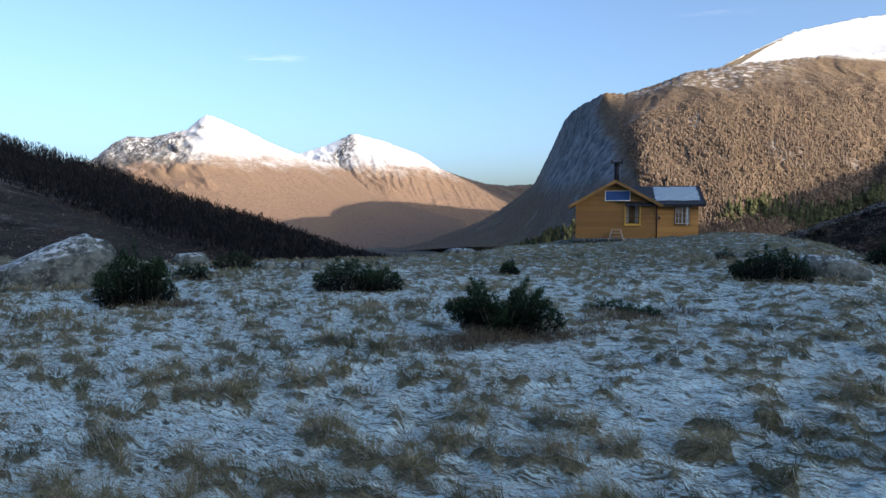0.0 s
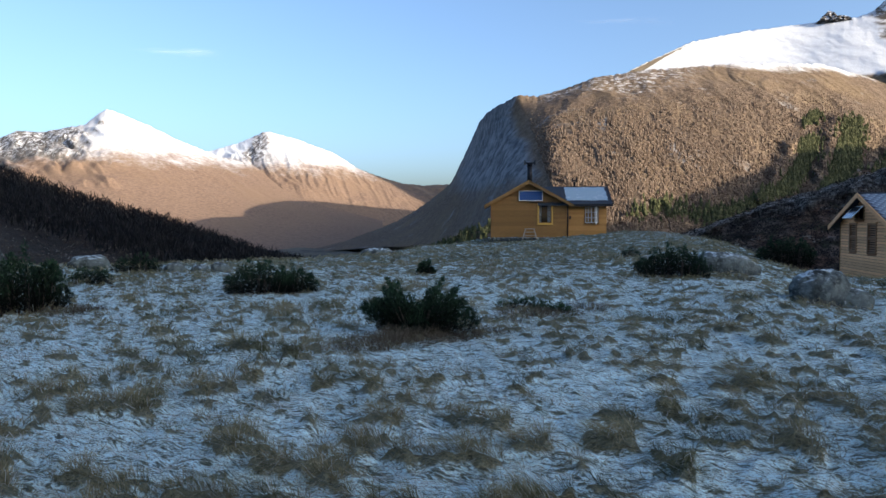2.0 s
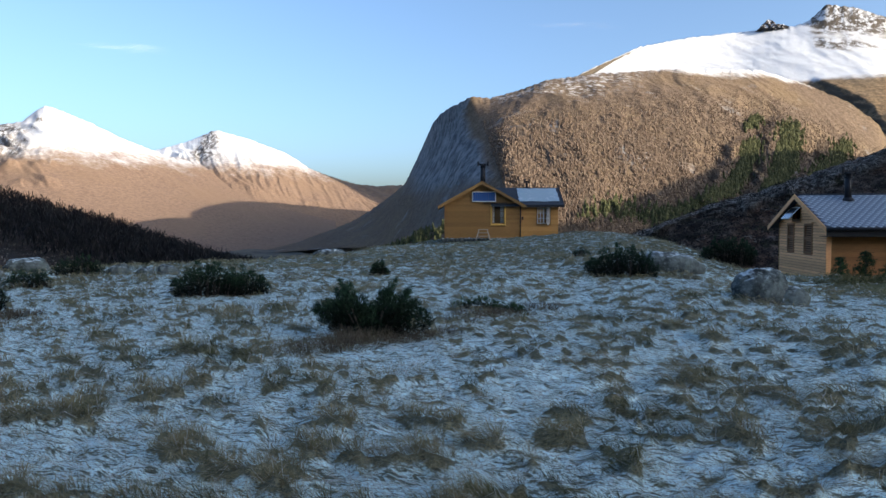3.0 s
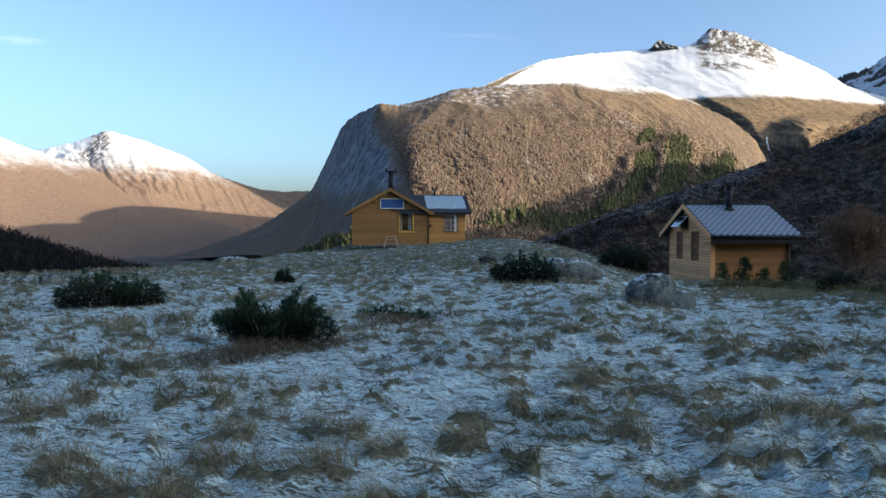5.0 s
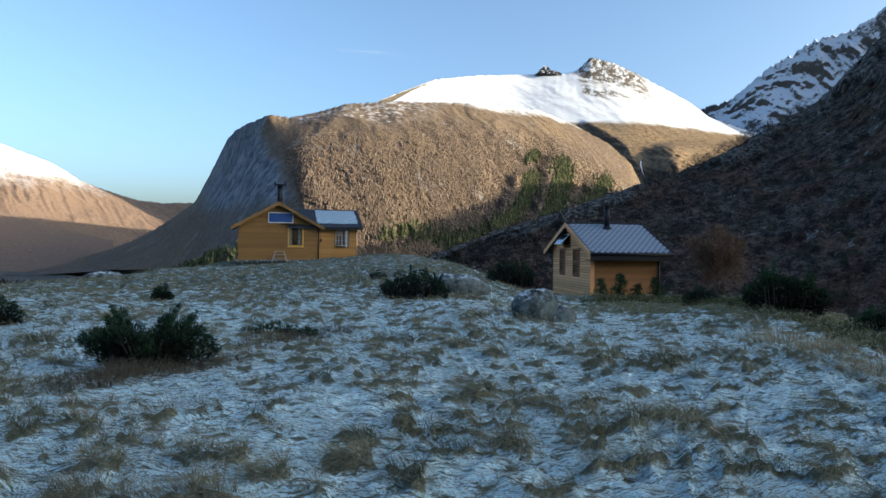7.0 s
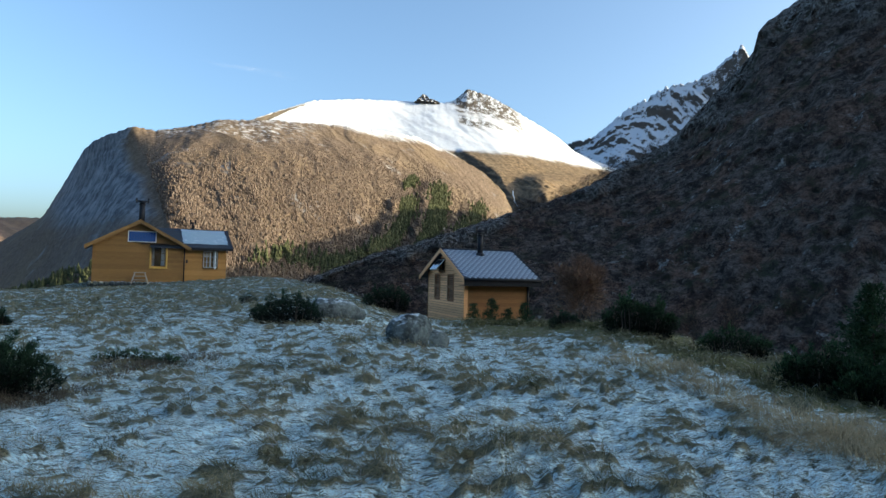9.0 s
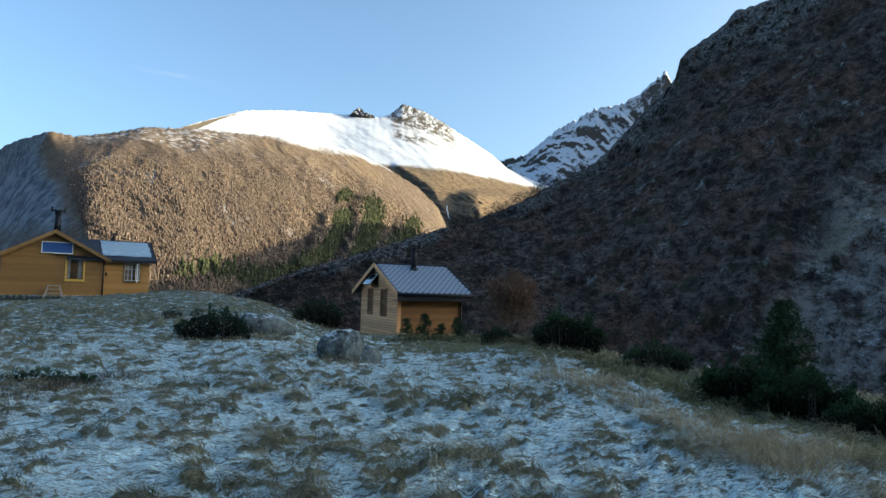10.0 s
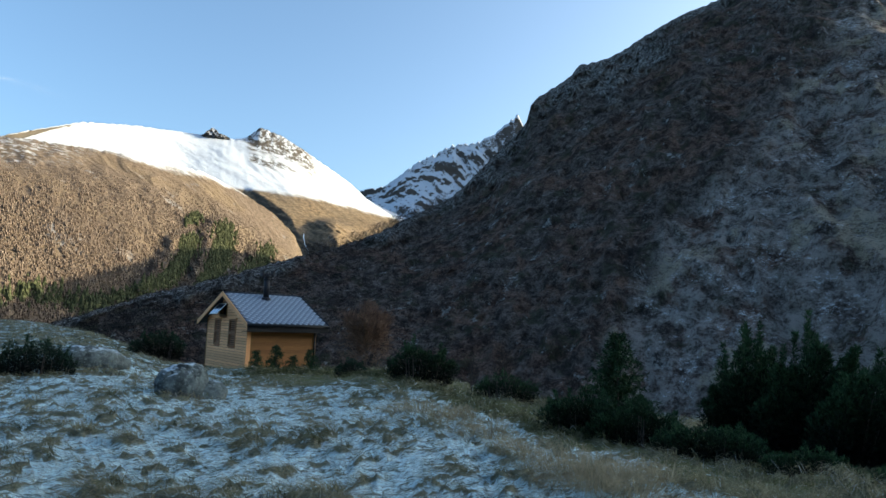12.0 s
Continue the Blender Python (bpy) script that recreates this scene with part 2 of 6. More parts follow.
def mountain_material(name, veg_a, veg_b, rock_a, rock_b, snow_lo, snow_hi, veg_scale=0.02, snow_noise=160.0, steep=0.55, streak=1.0, dust=0.0, crag_a=None, crag_b=None, grain=0.035, dust_snow=False, patchy=1.1):
    """Heath and bare wood below, rock where steep, snow over a ragged line."""
    m = Nodes(name)
    p = m.where
    z = m.split(p)[2]
    tree = m.noise(p, veg_scale * 6, 4, 0.75)
    broad = m.noise(p, veg_scale * 0.25, 5, 0.6)
    col = m.mix(m.ramp(tree, 0.32, 0.68), veg_a, veg_b)
    col = m.mix(m.ramp(broad, 0.42, 0.68, 0.0, 0.55), col, rock_b)
    gully = m.attr("gully")
    rock = m.mix(m.noise(m.scaled(p, 1, 1, 0.35), veg_scale * 1.6, 6, 0.7), rock_a, rock_b)
    if crag_a:
        rock = m.mix(m.ramp(m.noise(m.scaled(p, 1, 1, 0.8), 0.035, 8, 0.76), 0.36, 0.64), crag_a, crag_b)
    nz = m.normal()
    isrock = m.ramp(m.math("ADD", nz, m.math("MULTIPLY", m.math("SUBTRACT", broad, 0.5), 0.35)), steep - 0.06, steep + 0.06, 1.0, 0.0)
    col = m.mix(m.math("MAXIMUM", isrock, m.attr("rocky")), col, rock)
    col = m.mix(m.ramp(gully, 0.62, 0.95, 0.0, 0.55 * streak), col, rock_a)
    if snow_hi > 0:
        line = m.math("ADD", z, m.math("MULTIPLY", m.math("SUBTRACT", m.noise(p, 0.009, 9, 0.78), 0.5), snow_noise))
        snow = m.ramp(line, snow_lo, snow_hi)
        bare = m.ramp(m.math("ADD", nz, m.math("MULTIPLY", m.math("SUBTRACT", m.noise(p, grain, 8, 0.8), 0.5), patchy)), steep - 0.12, steep + 0.08)
        snow = m.math("MULTIPLY", snow, bare)
        chip = m.ramp(m.noise(m.scaled(p, 1, 1, 0.6), grain, 8, 0.8), 0.42, 0.52)
        snow = m.math("MULTIPLY", snow, m.math("SUBTRACT", 1.0, m.math("MULTIPLY", m.attr("rocky"), chip)))
        col = m.mix(snow, col, (0.51, 0.55, 0.615))
    if dust_snow:
        col = m.mix(m.math("MULTIPLY", m.attr("dusty"), m.ramp(m.noise(m.scaled(p, 1, 1, 1.5), 0.055, 9, 0.8), 0.50, 0.60, 0.0, 0.85)), col, (0.42, 0.44, 0.48))
        chute = m.ramp(m.noise(m.scaled(p, 1, 1, 0.12), 0.012, 5, 0.6), 0.60, 0.70, 0.0, 0.5)
        col = m.mix(chute, col, crag_b)
    if dust > 0:
        col = m.mix(m.math("MULTIPLY", m.attr("dusty"), m.ramp(m.noise(p, 0.02, 6, 0.7), 0.42, 0.66, 0.0, 0.8)), col, (0.088, 0.077, 0.065))
        d = m.ramp(m.math("ADD", m.noise(m.scaled(p, 1, 1, 2.2), 0.045, 7, 0.8), m.math("MULTIPLY", m.noise(p, 0.0055, 3), 0.9)), 1.04 - dust, 1.24 - dust, 0.0, 0.5)
        d = m.math("MULTIPLY", d, m.ramp(m.attr("dusty"), 0.0, 1.0, 0.15, 1.0))
        col = m.mix(d, col, (0.60, 0.62, 0.66))
    return m.done(col, 0.9, m.noise(p, veg_scale * 8, 5, 0.75), 0.6, 3.0, spec=0.1)


def hillside_material():
    """Heather, bare scrub, tan grass, grey stones and thin snow on a shaded slope."""
    m = Nodes("dark_heather_slope")
    p = m.where
    mid = m.noise(p, 0.22, 7, 0.74)
    fine = m.noise(m.scaled(p, 1, 1, 1.4), 0.8, 7, 0.82)
    k = m.math("ADD", m.math("MULTIPLY", mid, 0.6), m.math("MULTIPLY", fine, 0.6))
    dusty = m.attr("dusty")
    col = m.mix(m.ramp(k, 0.50, 0.74), (0.030, 0.026, 0.024), (0.198, 0.162, 0.140))
    heath = m.ramp(m.noise(p, 0.045, 6, 0.70), 0.46, 0.58)
    col = m.mix(m.math("MULTIPLY", heath, 0.85), col, m.mix(m.ramp(k, 0.48, 0.74), (0.032, 0.020, 0.017), (0.220, 0.140, 0.104)))
    col = m.mix(m.math("MULTIPLY", m.ramp(m.noise(p, 0.10, 5, 0.7), 0.52, 0.60), m.ramp(fine, 0.4, 0.6, 0.2, 0.9)), col, (0.036, 0.044, 0.024))
    # Near-black blotches scattered by noise, independent of the relief.
    dark_blotch = m.ramp(m.noise(m.scaled(p, 1, 1, 0.7), 0.065, 7, 0.72), 0.535, 0.60)
    col = m.mix(m.math("MULTIPLY", dark_blotch, 0.65), col, (0.018, 0.016, 0.016))
    grey = m.math("MULTIPLY", dusty, m.ramp(m.noise(p, 0.075, 7, 0.74), 0.40, 0.56))
    col = m.mix(m.math("MULTIPLY", grey, m.ramp(k, 0.48, 0.66, 0.1, 0.85)), col, (0.36, 0.325, 0.295))
    lawn = m.math("MULTIPLY", m.ramp(m.noise(p, 0.032, 6, 0.68), 0.53, 0.60), m.ramp(dusty, 0.0, 1.0, 0.0, 0.8))
    col = m.mix(m.math("MULTIPLY", lawn, m.ramp(fine, 0.36, 0.58, 0.15, 0.95)), col, (0.40, 0.345, 0.25))
    speck = m.ramp(m.noise(m.scaled(p, 1, 1, 2.2), 0.42, 8, 0.84), 0.53, 0.60)
    zone = m.ramp(m.math("ADD", m.noise(p, 0.055, 7, 0.74), m.math("MULTIPLY", dusty, 0.06)), 0.58, 0.67)
    snow = m.math("MULTIPLY", m.math("MULTIPLY", speck, zone), m.ramp(dusty, 0.0, 1.0, 0.25, 1.0))
    col = m.mix(snow, col, (0.74, 0.75, 0.77))
    outcrop = m.math("MAXIMUM", m.math("MULTIPLY", m.attr("rocky"), m.ramp(mid, 0.40, 0.54)), m.ramp(m.noise(m.scaled(p, 1, 1, 0.7), 0.09, 7, 0.76), 0.585, 0.64))
    col = m.mix(outcrop, col, m.mix(m.ramp(m.noise(m.scaled(p, 1, 1, 0.5), 0.55, 7, 0.8), 0.40, 0.62), (0.030, 0.030, 0.030), (0.36, 0.345, 0.32)))
    return m.done(col, 0.95, k, 1.0, 2.2, spec=0.05)


M_GROUND = ground_material()
M_BROWN = mountain_material("birch_heath_slope", (0.055, 0.042, 0.033), (0.150, 0.115, 0.087), (0.068, 0.060, 0.054), (0.162, 0.122, 0.076), 375, 420, 0.02, 120, 0.36, 0.8, 0.0, (0.056, 0.068, 0.084), (0.215, 0.230, 0.255), dust_snow=True)
M_SNOW_L = mountain_material("snowy_fell_heath", (0.128, 0.092, 0.072), (0.195, 0.140, 0.108), (0.065, 0.062, 0.062), (0.178, 0.127, 0.092), 250, 425, 0.012, 330, 0.46, 0.3, 0.0, (0.041, 0.041, 0.046), (0.113, 0.105, 0.100), 0.045)
M_SNOW_R = mountain_material("snow_ridge_rock", (0.054, 0.041, 0.028), (0.200, 0.146, 0.092), (0.043, 0.043, 0.046), (0.130, 0.108, 0.081), 590, 630, 0.008, 90, 0.40, 0.3, grain=0.03, patchy=0.5)
M_ROCKY = mountain_material("snow_dusted_rock", (0.072, 0.060, 0.048), (0.120, 0.096, 0.066), (0.039, 0.039, 0.042), (0.112, 0.100, 0.088), 560, 760, 0.010, 240, 0.36, 0.6, grain=0.030, patchy=1.7)
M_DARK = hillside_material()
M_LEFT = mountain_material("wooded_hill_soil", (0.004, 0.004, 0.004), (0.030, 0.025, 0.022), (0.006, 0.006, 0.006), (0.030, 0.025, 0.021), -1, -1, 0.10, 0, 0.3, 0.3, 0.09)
M_FAR = mountain_material("far_fell_heath", (0.114, 0.090, 0.078), (0.162, 0.120, 0.090), (0.078, 0.078, 0.090), (0.150, 0.120, 0.102), 350, 400, 0.004, 150, 0.4, 0.3)


# ---------------------------------------------------------------- the lie of the land
CREST_AZ = (-180, -120, -60, -34, -27, -18, -12, -2, 4, 11, 22, 25, 29, 32, 34, 38, 48, 56, 60, 68, 77, 85, 100, 130, 180)
CREST_R = (60, 60, 40, 30, 26, 23, 23, 26, 33, 50, 50, 46, 38, 31, 25, 21, 19, 17, 14.5, 10.5, 9.2, 7.8, 7, 20, 60)
CREST_Z = (2, 1, 0.2, -0.03, -0.03, -0.05, 0, -0.06, -0.16, 0.02, 0.58, 0.76, 0.55, 0.30, -0.08, -0.24, -0.14, 0.14, 0.06, 0.06, 0.0, 0.0, 0.1, 1, 2)


def land(x, y):
    """Height of the meadow and the valley below it."""
    x, y = np.asarray(x, float), np.asarray(y, float)
    r = np.hypot(x, y) + 1e-6
    az = np.degrees(np.arctan2(x, y))
    rc = sum(np.interp(az + o, CREST_AZ, CREST_R) for o in (-2, 0, 2)) / 3
    zc = sum(np.interp(az + o, CREST_AZ, CREST_Z) for o in (-2, 0, 2)) / 3
    inner = zc * smooth01((r / rc - 0.25) / 0.75)
    d = np.maximum(r - rc, 0)
    fall = 0.18 * d * d / (d + 12)
    fall = 105 * (1 - np.exp(-fall / 105))
    sag = 0.26 * np.exp(-((x - 9.7) ** 2 + (y - 44.0) ** 2) / 9.0)
    return inner - sag - fall + 0.10 * fbm(x * 0.22, y * 0.22, 3, 5) * np.clip(r / 6, 0, 1)


def turf(x, y):
    """How far a spot is on a tussock (0 to 1), the tussock's height there, and how rank the grass grows."""
    u, v = x * math.cos(ROW) + y * math.sin(ROW), y * math.cos(ROW) - x * math.sin(ROW)
    u, v = u + 0.13 * vnoise(x * 2.4, y * 2.4, 71), v + 0.09 * vnoise(x * 2.6, y * 2.6, 74)
    rank = fbm(x * 0.42, y * 0.42, 2, 61)
    row = 0.55 - 2.2 * np.abs(vnoise(u * 1.1, v * 3.0, 62))
    lump = 0.95 * vnoise(u * 2.4, v * 5.6, 63) + 0.42 * vnoise(u * 6.5, v * 12.0, 64)
    k = 0.30 * row + lump + 0.16 * rank - 0.13
    t = smooth01((k - 0.04) / 0.44)
    return t, t * (0.026 + 0.080 * np.clip(0.30 + 0.45 * rank + 0.6 * k, 0, 1.4)), rank


def polar(az, r, z):
    a = np.radians(az)
    return np.stack([r * np.sin(a), r * np.cos(a), np.broadcast_to(z, np.broadcast(a, r).shape)], -1)


def build_ground():
    az = np.concatenate([np.linspace(-180, -42, 60, endpoint=False), np.linspace(-42, 100, 580, endpoint=False), np.linspace(100, 180, 36)])
    r = np.concatenate([[0.02], np.geomspace(0.8, 2.2, 10, endpoint=False), np.geomspace(2.2, 60, 265, endpoint=False), np.geomspace(60, 4900, 70)])
    A, R = np.meshgrid(az, r, indexing="ij")
    P = polar(A, R, 0.0).copy()
    x, y = P[..., 0], P[..., 1]
    t, high, _ = turf(x, y)
    fine = smooth01((R - 1.6) / 0.8) * smooth01((A + 44) / 3) * smooth01((103 - A) / 4)
    near = 1 - smooth01((R - 45) / 30)
    hump = ridged(x * 2.2, y * 3.4, 4, 21)
    z = land(x, y) + near * (fine * high * (0.85 + 0.25 * vnoise(x * 9, y * 9, 3)) + 0.045 * fine * hump)
    z = z + (1 - near) * smooth01((R - 80) / 400) * 9 * fbm(x * 0.006, y * 0.006, 3, 8)
    P[..., 2] = z
    far = smooth01((R - 40) / 40)
    rc = np.interp(A, CREST_AZ, CREST_R)
    lush = smooth01((R / rc - 0.84 + 0.06 * vnoise(x, y, 15)) / 0.14) * smooth01((A - 40) / 8)
    me = big_mesh("ground", P.reshape(-1, 3), grid_faces(*A.shape)[:, ::-1], M_GROUND, True, {"tuft": t * near * fine, "far": far, "lush": lush, "hump": hump * near * fine, "brow": np.maximum(smooth01((R - 3.5) / 24), 0.30 * smooth01((A - 18) / 34) * smooth01((R - 2.5) / 5))})
    return tagged(new("ground", me), "tussocky meadow of yellowed grass under white hoar frost", "ground", kind="structure")


build_ground()


def mountain(name, ridge, foot, n_az, n_s, material, label, category="mountain", seed=0, rough=0.05, gully=0.03, jag=0.10, power=1.0, width=130.0, back=0.7, edge=0.12, lean=0.35, rock_az=None, dust_az=None, ribs=1.6, crag=0.0, sharp=4.0, summit_az=(), ledge=0.0, top_rock=False, dust_line=None, high_ribs=False, dust_top=None, rib_az=None, spurs=()):
    """A mountain side between a foot line and a ridge line, rows of (azimuth, distance, elevation), with its far side behind."""
    ra, rd, re = np.array(ridge).T
    fa, fd, fe = np.array(foot).T
    az = np.linspace(ra[0], ra[-1], n_az)
    soft = np.linspace(-0.35, 0.35, 5)
    rdist = sum(np.interp(az + o, ra, rd) for o in soft) / 5
    relev = sum(np.interp(az + o * 0.5, ra, re) for o in soft) / 5
    teeth = np.radians(jag) * rdist * (ridged(az * 1.7, az * 0 + seed, 5, seed, 0.6) - 0.2)
    fdist, felev = np.interp(az, fa, fd), np.interp(az, fa, fe)
    wide = np.linspace(-4.5, 4.5, 13)
    broad_d = sum(np.interp(az + o, ra, rd) for o in wide) / 13
    broad_e = sum(np.interp(az + o, ra, re) for o in wide) / 13
    zb = 1.6 + broad_d * np.tan(np.radians(broad_e))
    zr, zf = 1.6 + rdist * np.tan(np.radians(relev)), 1.6 + fdist * np.tan(np.radians(felev))
    s = np.concatenate([np.linspace(0, 1, n_s), 1 + np.linspace(0.04, 0.5, 8)])[None, :]
    up = np.minimum(s, 1.0)
    prof = up**power
    D = fdist[:, None] + (rdist - fdist)[:, None] * s
    blend = up**sharp
    zt = zb[:, None] + (zr - zb)[:, None] * blend
    D = fdist[:, None] + (broad_d[:, None] + (rdist - broad_d)[:, None] * blend - fdist[:, None]) * s
    Z = zf[:, None] + (zt - zf[:, None]) * (prof - back * np.maximum(s - 1, 0))
    Z = Z + teeth[:, None] * up**24
    across = np.radians(az)[:, None] * (rdist.mean() * 0.5 + D * 0.5)
    run = D
    level = across
    across = across + lean * run
    span = np.abs(zr - zf)[:, None] + 1
    hold = np.minimum(1, (1 - up) / edge) * np.minimum(1, up / 0.08 + 0.2)
    warp = 0.5 * fbm(across / (width * 3), run / (width * 3), 3, seed + 40)
    g = ridged(across / width + warp, run / (width * ribs) + warp, 4, seed + 7, 0.55)
    f = fbm(across / (width * 2.2), run / (width * 2.2), 6, seed + 3, 0.55)
    slot = np.clip(-g * 0.7 + 0.2, 0, 1)
    rock_hold = hold
    if rock_az:
        hold = hold * (1 - 0.85 * smooth01((rock_az[0] + 0.5 - az) / 2.5))[:, None]
    if high_ribs:
        hold = hold * (0.16 + 0.84 * smooth01((up - 0.42 + 0.12 * f) / 0.25))
    if rib_az is not None:
        hold = hold * (0.22 + 0.78 * smooth01((rib_az - az) / 3))[:, None]
    Z = Z + hold * span * (gully * g + rough * f)
    D = D - hold * span * (gully * 0.6 * g + rough * 0.9 * fbm(across / width, run / width, 5, seed + 19))
    for line, depth, brow, tail in spurs:
        la, le = np.array(line).T
        el = np.degrees(np.arctan2(Z - 1.6, D))
        off = az[:, None] - np.interp(el, le, la) + 0.35 * fbm(across / 60, run / 60, 3, seed + 31)
        swell = np.minimum(smooth01((off + brow) / brow), np.exp(-np.maximum(off, 0) / tail))
        D = D - depth * swell * smooth01((el - le[0] + 0.7) / 0.7) * smooth01((le[-1] + 0.7 - el) / 1.2)
    mottle = 1.2 * fbm(across / (width * 2), Z / (width * 1.2), 4, seed + 77)
    bare = smooth01((rock_az[0] + rock_az[1] * Z / 100 + mottle - az[:, None]) / 1.2) if rock_az else 0 * Z
    if rock_az:
        bare = bare * smooth01((az[:, None] + mottle - 7.2) / 2.2) * (0.15 + 0.85 * smooth01((Z + 25 * mottle - 15) / 60))
    for a0, a1, low in summit_az:
        edge_az = az[:, None] + 0.7 * mottle
        inside = smooth01((edge_az - a0) / 0.5) * smooth01((a1 - edge_az) / 2.2)
        bare = np.maximum(bare, inside * smooth01((up - low + 0.14 * mottle) / 0.12))
    if top_rock:
        bare = np.maximum(bare, smooth01((up - 0.80 + 0.16 * mottle) / 0.14))
    dusty = smooth01((az[:, None] + mottle * 4 - dust_az[0]) / (dust_az[1] - dust_az[0])) if dust_az else 0 * Z
    if dust_top:
        dusty = smooth01((az[:, None] - dust_top[0]) / 2) * smooth01((dust_top[1] - az[:, None]) / 4) * smooth01((up - 0.78 + 0.08 * mottle) / 0.16)
    if dust_line:
        la, le = np.array(dust_line).T
        el = np.degrees(np.arctan2(Z - 1.6, D))
        dusty = smooth01((np.interp(az, la, le)[:, None] + 3.6 * mottle - el + 2.0) / 6.0) * smooth01((az[:, None] - 66) / 10)
    D = D - ledge * hold * (ridged(across / 22 + 0.6 * warp, Z / 6.5 + 0.8 * warp, 4, seed + 15) + 0.8 * ridged(across / 9, Z / 14, 3, seed + 16))
    D = D - crag * bare * rock_hold * (ridged(level / (width * 0.6), Z / (width * 0.5), 5, seed + 5) + 0.2 * ridged(level / (width * 0.16) + Z / 160, Z / (width * 0.2), 4, seed + 6))
    P = polar(az[:, None], D, 0.0).copy()
    P[..., 2] = Z
    me = big_mesh(name, P.reshape(-1, 3), grid_faces(n_az, s.shape[1])[:, ::-1], material, True, {"gully": slot, "rocky": bare, "dusty": dusty})
    ob = tagged(new(name, me), label, category, kind="structure")
    return ob, P[:, :n_s]


mountain(
    "far_ridge", ((-4, 4700, 4.3), (0.3, 4750, 4.25), (2.3, 4750, 3.55), (3.8, 4750, 3.1), (5.8, 4750, 2.95), (8, 4750, 3.05), (11, 4750, 3.2)),
    ((-4, 4200, 0), (11, 4200, 0)), 120, 40, M_FAR, "hazy distant fell with thin snow", seed=3, jag=0.05, width=300)
mountain(
    "snow_mountain", ((-14, 4500, 5.2), (-12.2, 4450, 5.7), (-10.1, 4400, 6.4), (-7.9, 4300, 7.45), (-5.2, 4300, 6.8), (-2.2, 4250, 5.7), (-0.2, 4200, 4.45), (2.3, 4100, 3.3), (4.8, 4000, 2.2), (7.8, 3900, 1.2)),
    ((-14, 3000, -2.3), (-5, 2900, -2.4), (7.8, 3300, -2.2)), 300, 100, M_SNOW_L, "snow-capped mountain above russet heath slopes", seed=11, jag=0.05, power=1.15, width=90, gully=0.014, rough=0.006, high_ribs=True, ribs=6, summit_az=((-9.6, -6.4, 0.72),))
mountain(
    "snow_mountain", ((-35, 4300, 3.4), (-33, 4300, 3.6), (-28.3, 4200, 4.6), (-27.1, 4150, 5.8), (-25.9, 4100, 6.5), (-24.3, 4100, 6.5), (-23.2, 4050, 6.8), (-21.5, 4000, 7.3), (-20, 3950, 8.6), (-17.6, 3950, 7.75), (-14.8, 3950, 6.4), (-11.8, 3950, 5.3), (-9, 3900, 4.5), (-5, 3800, 2.6), (-2, 3700, 1.4), (2, 3600, 0)),
    ((-35, 2450, -2.5), (-20, 2300, -2.9), (2, 2300, -3.0)), 320, 100, M_SNOW_L, "broad snow-capped peak with rocky ribs and russet lower slopes", seed=23, jag=0.07, power=1.2, width=85, gully=0.030, rough=0.006, high_ribs=True, rib_az=-18.0, ribs=7, lean=0.6, summit_az=((-31, -20.2, 0.60),))
_, SNOWY = mountain(
    "snow_ridge", ((14, 3600, 2), (15, 3550, 3.0), (17, 3500, 5.0), (18.4, 3460, 6.6), (19.5, 3440, 8.1), (20.4, 3420, 9.6), (21.2, 3420, 10.6), (22, 3420, 11.6), (23.9, 3450, 12.5), (28.3, 3620, 14.15), (32.2, 3760, 14.5), (36.9, 3850, 14.5), (39.2, 3860, 14.45), (40.6, 3870, 14.65), (41.8, 3880, 15.7), (43.6, 3890, 15.2), (45.7, 3900, 14.1), (48.6, 3950, 12.4), (50.2, 4020, 11.4), (51.3, 4050, 10.4), (54, 4150, 9.2), (60, 4300, 7)),
    ((14, 3500, 1), (18, 3400, 5), (21, 3360, 9.6), (24, 3330, 10.6), (30, 3300, 10.8), (35, 3150, 9.8), (39, 2800, 7), (45, 2400, 3.2), (52, 2500, 4), (60, 2600, 4)), 400, 130, M_SNOW_R, "long snow-covered ridge with dark rocky summits", seed=31, jag=0.06, power=1.25, width=110, gully=0.001, rough=0.006, high_ribs=True, back=1.6, ribs=6, sharp=26.0, summit_az=((22.0, 25.6, 0.86), (40.9, 48.0, 0.78)),
    spurs=((((49.6, 4.5), (49.0, 6.6), (48.6, 8.0)), 170, 3.0, 2.5), (((46.2, 6.5), (44.4, 8.6), (41.8, 10.2)), 60, 1.1, 3.0)))
mountain(
    "rocky_peak", ((47.5, 4880, 8.6), (49, 4758, 9.6), (50.2, 4636, 10.6), (51.4, 4514, 11.1), (52.9, 4514, 11.4), (55.8, 4453, 13.7), (59.1, 4392, 15.4), (60.9, 4392, 15.5), (62.7, 4392, 16.4), (64.2, 4392, 17.6), (64.7, 4392, 18.2), (65.3, 4392, 17.0), (65.9, 4392, 12), (66.6, 4392, 7), (68, 4392, 4)),
    ((47.5, 4750, 7.6), (50, 4300, 6.2), (56, 4000, 5), (64, 3950, 5), (68, 3950, 2)), 260, 110, M_ROCKY, "steep rocky peak dusted with snow", seed=43, jag=0.2, power=1.0, width=130, gully=0.014, rough=0.045, back=2.0, ribs=3, lean=0.7)
